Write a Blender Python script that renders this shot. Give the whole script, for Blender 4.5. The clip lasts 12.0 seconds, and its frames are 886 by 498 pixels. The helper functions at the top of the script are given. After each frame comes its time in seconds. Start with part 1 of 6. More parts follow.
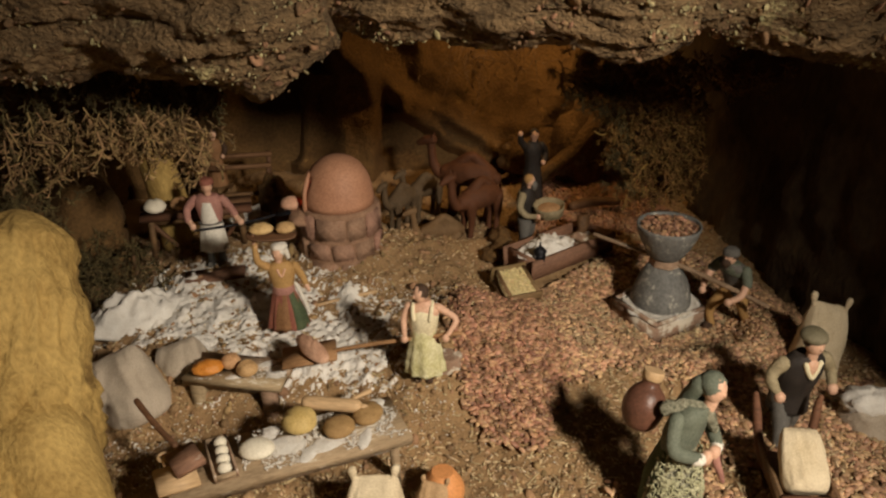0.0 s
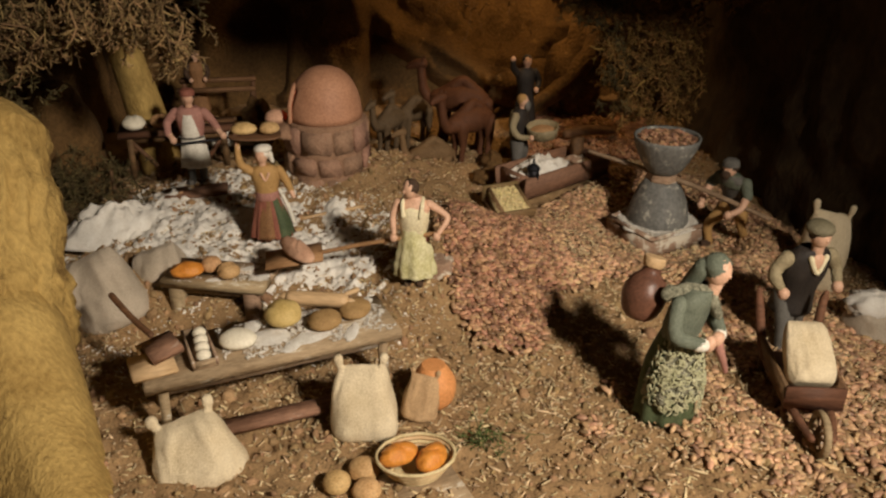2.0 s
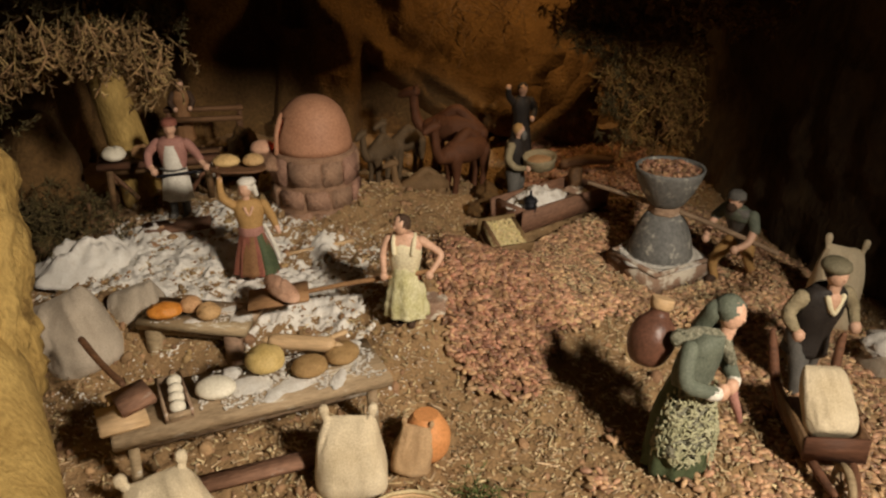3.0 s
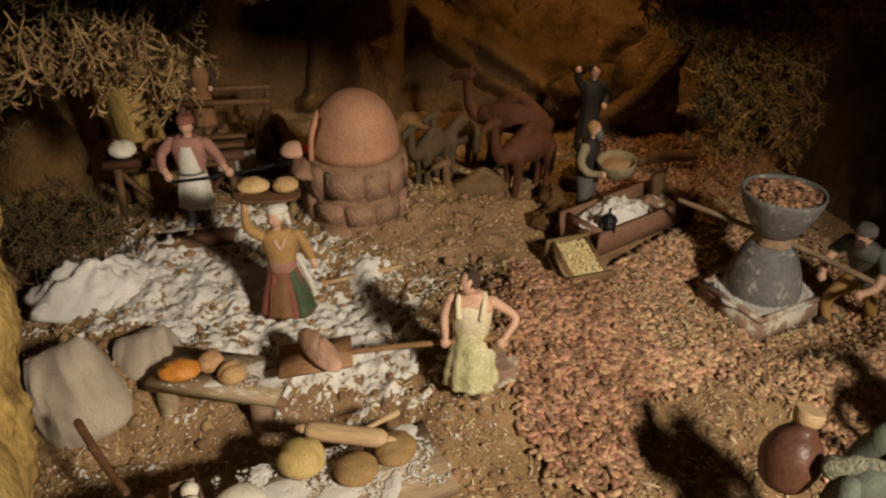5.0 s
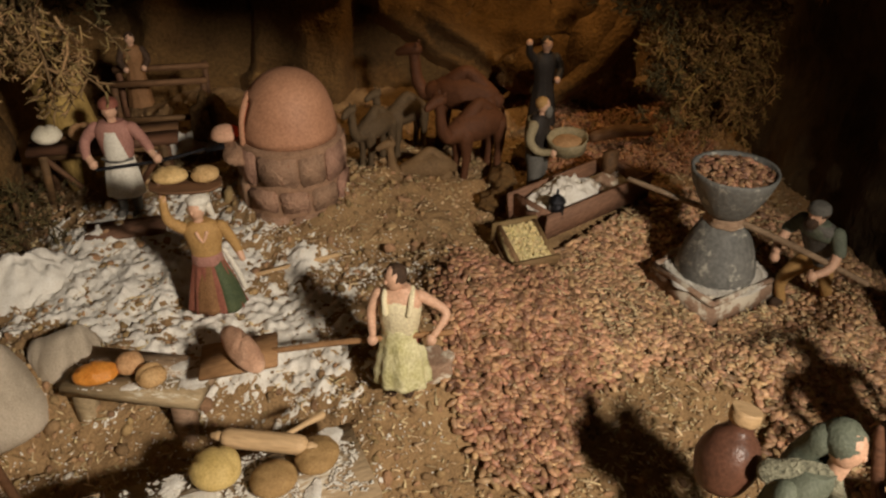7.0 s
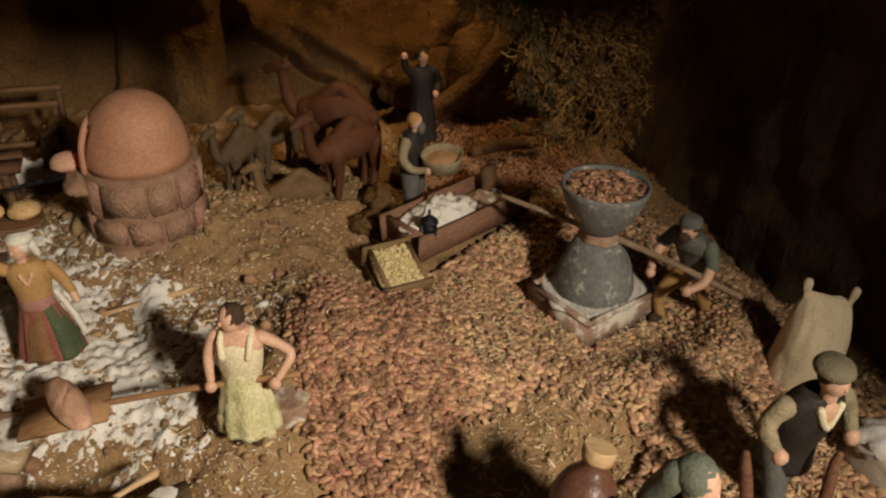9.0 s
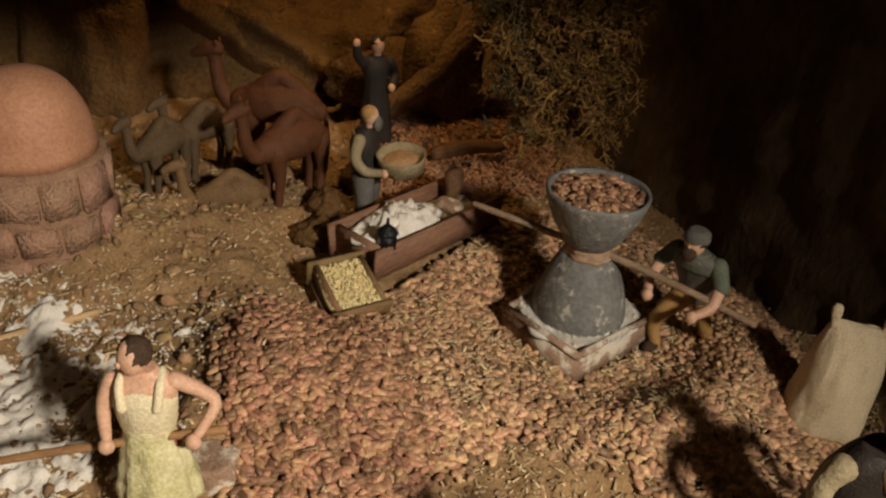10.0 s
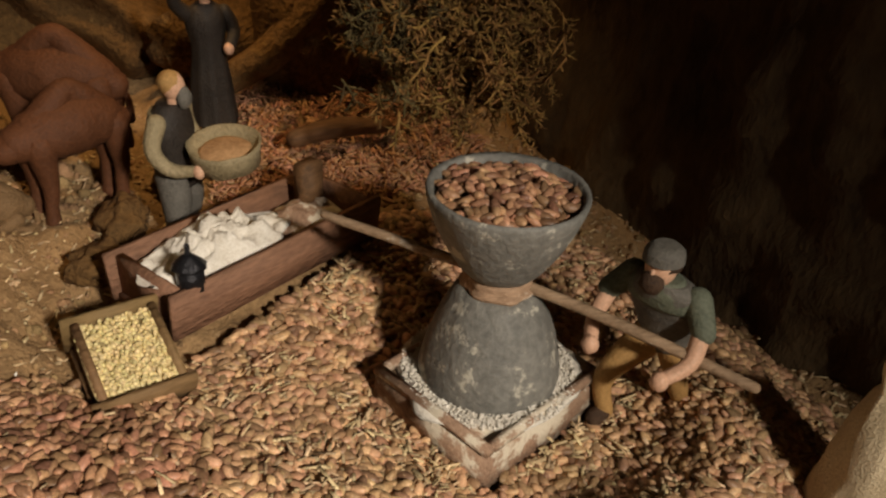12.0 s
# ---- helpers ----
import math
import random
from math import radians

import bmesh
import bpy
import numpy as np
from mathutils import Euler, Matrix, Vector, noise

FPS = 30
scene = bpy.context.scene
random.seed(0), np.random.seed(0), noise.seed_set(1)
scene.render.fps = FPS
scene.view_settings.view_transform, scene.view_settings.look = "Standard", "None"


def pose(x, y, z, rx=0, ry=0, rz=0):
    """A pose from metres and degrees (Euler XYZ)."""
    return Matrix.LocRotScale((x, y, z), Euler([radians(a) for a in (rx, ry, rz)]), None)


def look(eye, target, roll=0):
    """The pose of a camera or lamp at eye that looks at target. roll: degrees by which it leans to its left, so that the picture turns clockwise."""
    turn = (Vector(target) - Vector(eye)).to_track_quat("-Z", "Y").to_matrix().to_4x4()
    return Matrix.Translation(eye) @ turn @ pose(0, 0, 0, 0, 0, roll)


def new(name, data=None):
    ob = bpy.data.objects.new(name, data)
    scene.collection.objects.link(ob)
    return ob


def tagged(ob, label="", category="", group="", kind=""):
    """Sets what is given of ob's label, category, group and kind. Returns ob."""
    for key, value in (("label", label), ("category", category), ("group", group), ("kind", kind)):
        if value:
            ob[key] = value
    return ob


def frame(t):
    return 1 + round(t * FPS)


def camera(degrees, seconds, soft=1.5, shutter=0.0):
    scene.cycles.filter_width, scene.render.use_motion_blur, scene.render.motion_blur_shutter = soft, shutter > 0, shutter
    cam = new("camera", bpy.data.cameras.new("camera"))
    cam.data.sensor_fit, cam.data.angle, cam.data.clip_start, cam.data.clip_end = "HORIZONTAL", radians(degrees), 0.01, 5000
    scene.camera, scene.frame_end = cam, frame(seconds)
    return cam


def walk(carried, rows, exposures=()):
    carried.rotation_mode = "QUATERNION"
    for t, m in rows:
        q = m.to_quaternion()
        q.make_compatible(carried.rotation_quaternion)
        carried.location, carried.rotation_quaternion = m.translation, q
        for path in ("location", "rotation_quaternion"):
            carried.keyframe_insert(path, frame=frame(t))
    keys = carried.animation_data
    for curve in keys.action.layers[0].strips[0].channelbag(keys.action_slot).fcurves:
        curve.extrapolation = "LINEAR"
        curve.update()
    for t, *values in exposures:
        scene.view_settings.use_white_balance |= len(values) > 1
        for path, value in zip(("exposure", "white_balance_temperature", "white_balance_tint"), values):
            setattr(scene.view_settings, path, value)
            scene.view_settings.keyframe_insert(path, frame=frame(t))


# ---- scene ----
cam = camera(56.8, 12.0, soft=2.3)
PATH = [
    (0, (0.0122, -0.6483, 0.4537), (0.0254, 0.2507, 0.0160), -0.52),
    (0.5, (0.0040, -0.6585, 0.4552), (0.0242, 0.2390, 0.0145), -0.22),
    (1, (0.0069, -0.6581, 0.4447), (0.0290, 0.2374, 0.0002), 0.01),
    (1.5, (0.0105, -0.6557, 0.4171), (0.0339, 0.2379, -0.0311), 0.06),
    (2, (0.0073, -0.6577, 0.3627), (0.0371, 0.2370, -0.0832), 0.30),
    (2.5, (0.0074, -0.6473, 0.3522), (0.0431, 0.2564, -0.0744), 0.40),
    (3, (0.0094, -0.6164, 0.3544), (0.0467, 0.2916, -0.0631), 0.33),
    (5, (-0.0227, -0.4562, 0.3816), (-0.0116, 0.4105, -0.1171), 0.91),
    (5.5, (-0.0197, -0.4371, 0.3836), (-0.0092, 0.4202, -0.1310), 1.10),
    (6, (-0.0209, -0.4301, 0.3823), (-0.0066, 0.4217, -0.1413), 1.21),
    (6.5, (-0.0055, -0.4235, 0.3774), (0.0101, 0.4267, -0.1489), 0.75),
    (7, (0.0161, -0.4226, 0.3787), (0.0451, 0.4244, -0.1521), 0.45),
    (7.5, (0.0335, -0.4159, 0.3862), (0.1061, 0.4244, -0.1511), 1.08),
    (9.5, (0.0727, -0.3539, 0.3501), (0.2115, 0.4944, -0.1608), 2.00),
    (10, (0.0663, -0.2953, 0.3170), (0.2554, 0.5482, -0.1857), 4.25),
    (10.5, (0.1123, -0.2140, 0.2857), (0.2840, 0.6212, -0.2368), 3.11),
    (11, (0.1460, -0.1175, 0.2337), (0.3468, 0.7024, -0.3026), 3.82),
    (11.5, (0.1585, -0.1198, 0.2347), (0.4022, 0.6927, -0.2951), 4.39),
    (12, (0.1555, -0.1219, 0.2396), (0.4107, 0.6932, -0.2803), 4.03),
]
walk(cam, [(t, look(eye, target, roll)) for t, eye, target, roll in PATH], [(0, 0.0), (9.3, 0.0), (11.0, 0.34), (12, 0.42)])

# ---- world and light ----
world = bpy.data.worlds.new("dim_room")
world.use_nodes = True
scene.world = world
world.node_tree.nodes["Background"].inputs["Color"].default_value = (1.0, 0.72, 0.45, 1)
world.node_tree.nodes["Background"].inputs["Strength"].default_value = 0.045


def spot(name, eye, target, watts, cone, blend, size, colour):
    data = bpy.data.lights.new(name, "SPOT")
    data.energy, data.spot_size, data.spot_blend = watts, radians(cone), blend
    data.shadow_soft_size, data.color = size, colour
    ob = new(name, data)
    ob.matrix_world = look(eye, target)
    return ob


spot("key_lamp", (0.50, -0.82, 0.66), (-0.015, -0.10, 0.0), 60, 60, 0.9, 0.048, (1.0, 0.875, 0.735))
spot("back_lamp", (0.16, 0.43, 0.37), (0.15, 0.56, 0.17), 2.3, 145, 1.0, 0.02, (1.0, 0.60, 0.24))
scene.view_settings.exposure = 0.0

# ---- materials ----


def rgb(c):
    return (c[0], c[1], c[2], 1)


def surface(name, dark, light, scale=60.0, rough=0.85, bump=0.4, grain=600.0, detail=6.0, stretch=(1, 1, 1), metal=0.0,
            spots=None, spot_scale=25.0, spot_cut=0.6, island=0.0, rand=0.0, depth=0.002):
    """A worn surface: two scales of colour change and two of relief, with stains of a third colour."""
    m = bpy.data.materials.new(name)
    m.use_nodes = True
    nt = m.node_tree
    b = nt.nodes["Principled BSDF"]
    co = nt.nodes.new("ShaderNodeTexCoord")
    mp = nt.nodes.new("ShaderNodeMapping")
    mp.inputs["Scale"].default_value = stretch
    nt.links.new(co.outputs["Object"], mp.inputs["Vector"])

    def tex(s, d=detail, r=0.6):
        n = nt.nodes.new("ShaderNodeTexNoise")
        n.inputs["Scale"].default_value, n.inputs["Detail"].default_value, n.inputs["Roughness"].default_value = s, d, r
        nt.links.new(mp.outputs["Vector"], n.inputs["Vector"])
        return n.outputs["Fac"]

    def mixer(fac, a, c, blend="MIX"):
        n = nt.nodes.new("ShaderNodeMix")
        n.data_type, n.blend_type = "RGBA", blend
        for sock, v in ((n.inputs[0], fac), (n.inputs[6], a), (n.inputs[7], c)):
            if isinstance(v, (tuple, float, int)):
                sock.default_value = v
            else:
                nt.links.new(v, sock)
        return n.outputs[2]

    def ramp(fac, lo, hi):
        n = nt.nodes.new("ShaderNodeMapRange")
        n.inputs[1].default_value, n.inputs[2].default_value = lo, hi
        nt.links.new(fac, n.inputs[0])
        return n.outputs[0]

    big, small = tex(scale), tex(grain, 3.0)
    col = mixer(ramp(big, 0.3, 0.7), rgb(dark), rgb(light))
    col = mixer(ramp(small, 0.3, 0.75), col, mixer(0.32, col, rgb([min(1, 1.5 * v) for v in light])))
    col = mixer(0.25, col, mixer(ramp(small, 0.25, 0.6), rgb([0.5 * v for v in dark]), col))
    if spots:
        col = mixer(ramp(tex(spot_scale, 8.0, 0.7), spot_cut, spot_cut + 0.06), col, rgb(spots))
    if island or rand:
        if island:
            g = nt.nodes.new("ShaderNodeNewGeometry")
            r = g.outputs["Random Per Island"]
        else:
            g = nt.nodes.new("ShaderNodeObjectInfo")
            r = g.outputs["Random"]
        hs = nt.nodes.new("ShaderNodeHueSaturation")
        nt.links.new(ramp(r, 0, 1), hs.inputs["Value"])
        lo = nt.nodes.new("ShaderNodeMapRange")
        amount = island or rand
        lo.inputs[3].default_value, lo.inputs[4].default_value = 1 - amount, 1 + amount
        nt.links.new(r, lo.inputs[0])
        nt.links.new(lo.outputs[0], hs.inputs["Value"])
        hv = nt.nodes.new("ShaderNodeMath")
        hv.operation = "MULTIPLY_ADD"
        hv.inputs[1].default_value, hv.inputs[2].default_value = 37.7, 0.0
        nt.links.new(r, hv.inputs[0])
        fr = nt.nodes.new("ShaderNodeMath")
        fr.operation = "FRACT"
        nt.links.new(hv.outputs[0], fr.inputs[0])
        hr = nt.nodes.new("ShaderNodeMapRange")
        hr.inputs[3].default_value, hr.inputs[4].default_value = 0.485, 0.515
        nt.links.new(fr.outputs[0], hr.inputs[0])
        nt.links.new(hr.outputs[0], hs.inputs["Hue"])
        nt.links.new(col, hs.inputs["Color"])
        col = hs.outputs["Color"]
    nt.links.new(col, b.inputs["Base Color"])
    b.inputs["Roughness"].default_value, b.inputs["Metallic"].default_value = rough, metal
    b.inputs["Specular IOR Level"].default_value = 0.3
    if bump:
        bp = nt.nodes.new("ShaderNodeBump")
        bp.inputs["Strength"].default_value, bp.inputs["Distance"].default_value = bump, depth
        add = nt.nodes.new("ShaderNodeMath")
        add.operation = "ADD"
        nt.links.new(big, add.inputs[0])
        nt.links.new(small, add.inputs[1])
        nt.links.new(add.outputs[0], bp.inputs["Height"])
        nt.links.new(bp.outputs["Normal"], b.inputs["Normal"])
    return m


SOIL = surface("soil", (0.18, 0.108, 0.048), (0.37, 0.235, 0.112), 35, 0.95, 0.9, 450, spots=(0.46, 0.36, 0.22), spot_scale=160, spot_cut=0.63)
CLOD = surface("soil_clod", (0.18, 0.108, 0.050), (0.42, 0.27, 0.135), 90, 0.95, 0.7, 900, island=0.35)
FLOUR = surface("flour", (0.68, 0.62, 0.51), (0.84, 0.80, 0.70), 120, 0.95, 0.8, 900, depth=0.001)
GRAIN = surface("grain", (0.25, 0.130, 0.067), (0.55, 0.355, 0.200), 150, 0.40, 0.3, 900, island=0.55, depth=0.0006)
REDGRAIN = surface("red_grain", (0.19, 0.090, 0.047), (0.44, 0.252, 0.145), 150, 0.40, 0.3, 900, island=0.55, depth=0.0006)
MILLET = surface("millet", (0.56, 0.43, 0.18), (0.74, 0.61, 0.33), 200, 0.5, 0.1, 900, island=0.25)
CHAFF = surface("chaff", (0.38, 0.27, 0.14), (0.64, 0.50, 0.30), 100, 0.9, 0.2, 700, island=0.4)
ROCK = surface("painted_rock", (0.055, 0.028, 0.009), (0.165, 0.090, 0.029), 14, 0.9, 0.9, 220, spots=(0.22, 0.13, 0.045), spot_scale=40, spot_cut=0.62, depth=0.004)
# darker copy of the rock: the shade under the bark is in its colour
SHADED_ROCK = surface("shaded_rock", (0.034, 0.022, 0.010), (0.095, 0.060, 0.027), 12, 0.95, 0.6, 120, stretch=(1, 1, 0.45), depth=0.006)
BARK = surface("cork_bark", (0.050, 0.032, 0.015), (0.25, 0.16, 0.075), 55, 0.95, 1.0, 300, stretch=(0.6, 1, 1), spots=(0.36, 0.30, 0.14), spot_scale=40, spot_cut=0.60, depth=0.008)
TRUNK = surface("plaster_trunk", (0.25, 0.15, 0.038), (0.50, 0.34, 0.11), 22, 0.85, 0.7, 260, stretch=(1, 1, 0.5), spots=(0.20, 0.12, 0.035), spot_scale=30, spot_cut=0.6, depth=0.003)
TERRA = surface("terracotta", (0.33, 0.155, 0.085), (0.46, 0.235, 0.135), 34, 0.62, 0.22, 420, spots=(0.55, 0.30, 0.18), spot_scale=60, spot_cut=0.68)
STONE = surface("oven_stone", (0.27, 0.155, 0.095), (0.42, 0.26, 0.165), 60, 0.95, 1.0, 420, spots=(0.33, 0.17, 0.10), spot_scale=70, spot_cut=0.6, rand=0.10, depth=0.003)
MORTAR = surface("mortar", (0.22, 0.125, 0.075), (0.36, 0.215, 0.13), 80, 0.95, 0.8, 600)
GREYSTONE = surface("mill_stone", (0.10, 0.10, 0.092), (0.21, 0.205, 0.182), 38, 0.6, 0.5, 260, spots=(0.44, 0.42, 0.35), spot_scale=75, spot_cut=0.57)
SLAB = surface("slab_stone", (0.22, 0.13, 0.085), (0.40, 0.27, 0.18), 50, 0.9, 0.6, 600, spots=(0.62, 0.55, 0.43), spot_scale=45, spot_cut=0.50)
WOOD = surface("old_wood", (0.19, 0.125, 0.07), (0.38, 0.27, 0.165), 70, 0.75, 0.5, 420, stretch=(0.3, 1, 1), spots=(0.58, 0.52, 0.42), spot_scale=70, spot_cut=0.58, rand=0.15)
DARKWOOD = surface("dark_wood", (0.06, 0.03, 0.014), (0.17, 0.085, 0.04), 70, 0.7, 0.5, 420, stretch=(0.2, 1, 1), rand=0.15)
REDWOOD = surface("red_wood", (0.12, 0.06, 0.035), (0.28, 0.15, 0.09), 60, 0.75, 0.6, 420, stretch=(0.3, 1, 1), spots=(0.45, 0.36, 0.28), spot_scale=70, spot_cut=0.62)
BOXWOOD = surface("box_wood", (0.13, 0.078, 0.032), (0.25, 0.155, 0.070), 60, 0.7, 0.5, 420, stretch=(0.3, 1, 1), rand=0.12)
PEELWOOD = surface("peel_wood", (0.24, 0.125, 0.052), (0.40, 0.225, 0.105), 60, 0.7, 0.4, 420, stretch=(0.3, 1, 1), spots=(0.6, 0.52, 0.4), spot_scale=80, spot_cut=0.66)
PALEWOOD = surface("pale_wood", (0.42, 0.27, 0.13), (0.58, 0.40, 0.22), 60, 0.6, 0.3, 420, stretch=(0.2, 1, 1))
CRUST = surface("bread_crust", (0.36, 0.20, 0.075), (0.60, 0.40, 0.19), 90, 0.6, 0.5, 700, spots=(0.70, 0.60, 0.45), spot_scale=130, spot_cut=0.66, rand=0.12)
ORANGE = surface("glazed_crust", (0.50, 0.17, 0.025), (0.68, 0.28, 0.05), 100, 0.35, 0.4, 700)
PINKLOAF = surface("pink_loaf", (0.47, 0.25, 0.15), (0.62, 0.38, 0.25), 60, 0.75, 0.4, 600, spots=(0.70, 0.55, 0.42), spot_scale=70, spot_cut=0.64)
DOUGH = surface("dough", (0.66, 0.58, 0.42), (0.80, 0.73, 0.57), 70, 0.7, 0.3, 700)
OLIVEDOUGH = surface("yellow_dough", (0.42, 0.29, 0.09), (0.58, 0.43, 0.17), 70, 0.6, 0.3, 700, spots=(0.72, 0.64, 0.48), spot_scale=60, spot_cut=0.64)
BROWNDOUGH = surface("brown_dough", (0.24, 0.14, 0.05), (0.38, 0.24, 0.10), 80, 0.75, 0.4, 700, spots=(0.6, 0.5, 0.36), spot_scale=90, spot_cut=0.68)
CREAMCLOTH = surface("cream_sackcloth", (0.55, 0.43, 0.26), (0.72, 0.60, 0.41), 40, 0.9, 0.7, 900, depth=0.0015)
GREYCLOTH = surface("grey_sackcloth", (0.36, 0.30, 0.22), (0.50, 0.42, 0.32), 40, 0.9, 0.7, 900, depth=0.0015)
TANCLOTH = surface("tan_sackcloth", (0.38, 0.24, 0.12), (0.52, 0.35, 0.19), 40, 0.9, 0.7, 900, depth=0.0015)
TERRAPOT = surface("orange_clay", (0.55, 0.22, 0.07), (0.66, 0.30, 0.11), 50, 0.6, 0.3, 500)
SKIN = surface("painted_skin", (0.52, 0.30, 0.19), (0.64, 0.40, 0.27), 80, 0.5, 0.15, 600)
HAIR = surface("painted_hair", (0.035, 0.02, 0.012), (0.08, 0.045, 0.025), 200, 0.7, 0.6, 900)
CREAM = surface("cream_paint", (0.60, 0.50, 0.30), (0.76, 0.66, 0.44), 70, 0.7, 0.4, 600)
APRON = surface("apron_paint", (0.42, 0.38, 0.13), (0.72, 0.66, 0.42), 60, 0.7, 0.5, 500)
WHITEP = surface("white_paint", (0.62, 0.56, 0.45), (0.76, 0.71, 0.60), 70, 0.7, 0.4, 600)
BROWNP = surface("brown_paint", (0.16, 0.075, 0.03), (0.27, 0.14, 0.06), 60, 0.7, 0.4, 600)
TANP = surface("tan_paint", (0.32, 0.18, 0.06), (0.45, 0.27, 0.10), 60, 0.7, 0.4, 600)
REDP = surface("red_brown_paint", (0.18, 0.06, 0.04), (0.30, 0.11, 0.07), 60, 0.7, 0.4, 600)
ROSEP = surface("rose_paint", (0.30, 0.14, 0.11), (0.42, 0.21, 0.16), 60, 0.7, 0.4, 600)
GREENP = surface("green_paint", (0.04, 0.06, 0.03), (0.09, 0.11, 0.05), 60, 0.7, 0.4, 600)
SAGEP = surface("sage_paint", (0.075, 0.088, 0.062), (0.155, 0.170, 0.122), 60, 0.7, 0.4, 600)
LACE = surface("lace_paint", (0.05, 0.06, 0.035), (0.56, 0.53, 0.37), 300, 0.8, 1.0, 700, depth=0.005)
GREYP = surface("grey_paint", (0.075, 0.07, 0.06), (0.15, 0.14, 0.12), 60, 0.7, 0.4, 600)
DARKP = surface("dark_paint", (0.015, 0.012, 0.010), (0.038, 0.03, 0.024), 60, 0.6, 0.4, 600)
OLIVEP = surface("olive_paint", (0.10, 0.085, 0.05), (0.19, 0.165, 0.10), 60, 0.7, 0.5, 600)
CAMEL = surface("camel_paint", (0.062, 0.022, 0.008), (0.110, 0.040, 0.015), 50, 0.7, 0.5, 500)
TANCAMEL = surface("tan_camel_paint", (0.12, 0.07, 0.030), (0.20, 0.12, 0.055), 50, 0.75, 0.6, 500)
GREYCAMEL = surface("grey_camel_paint", (0.060, 0.038, 0.018), (0.115, 0.075, 0.038), 50, 0.75, 0.6, 500)
SLEEVEP = surface("sleeve_paint", (0.20, 0.16, 0.085), (0.33, 0.27, 0.16), 60, 0.7, 0.6, 500)
NETP = surface("net_paint", (0.27, 0.27, 0.14), (0.50, 0.48, 0.31), 90, 0.8, 0.4, 600)
BLACKMETAL = surface("black_metal", (0.012, 0.012, 0.014), (0.035, 0.035, 0.04), 90, 0.35, 0.4, 700, metal=0.6)
CLAYPOT = surface("brown_clay", (0.075, 0.036, 0.024), (0.17, 0.075, 0.045), 40, 0.35, 0.2, 400)
MOSSDRY = surface("dry_moss", (0.12, 0.070, 0.026), (0.30, 0.195, 0.085), 40, 0.9, 0.2, 400, island=0.45)
MOSSORANGE = surface("rusty_moss", (0.13, 0.07, 0.018), (0.29, 0.165, 0.05), 40, 0.9, 0.2, 400, island=0.45)
MOSSGREEN = surface("green_moss", (0.045, 0.034, 0.012), (0.13, 0.095, 0.036), 40, 0.9, 0.2, 400, island=0.45)
GRASS = surface("green_grass", (0.05, 0.075, 0.018), (0.13, 0.16, 0.05), 40, 0.8, 0.2, 400, island=0.4)
STRAW = surface("red_straw", (0.27, 0.13, 0.065), (0.48, 0.27, 0.15), 40, 0.9, 0.2, 400, island=0.4)
# kept pale so that the unseen room walls throw light back into the shadows
BOUNCE_PLASTER = surface("bounce_plaster", (0.34, 0.27, 0.19), (0.46, 0.37, 0.27), 2, 0.95, 0.2, 40)
ember = bpy.data.materials.new("ember")
ember.use_nodes = True
ember.node_tree.nodes["Principled BSDF"].inputs["Base Color"].default_value = (0.3, 0.03, 0.01, 1)
ember.node_tree.nodes["Principled BSDF"].inputs["Emission Color"].default_value = (1.0, 0.10, 0.02, 1)
ember.node_tree.nodes["Principled BSDF"].inputs["Emission Strength"].default_value = 1.2

# ---- mesh helpers ----


def smooth01(a, b, v):
    t = np.clip((np.asarray(v, float) - a) / (b - a), 0, 1)
    return t * t * (3 - 2 * t)


def fbm(x, y, z=0.0, octaves=4):
    return noise.fractal((x, y, z), 1.0, 2.0, octaves)


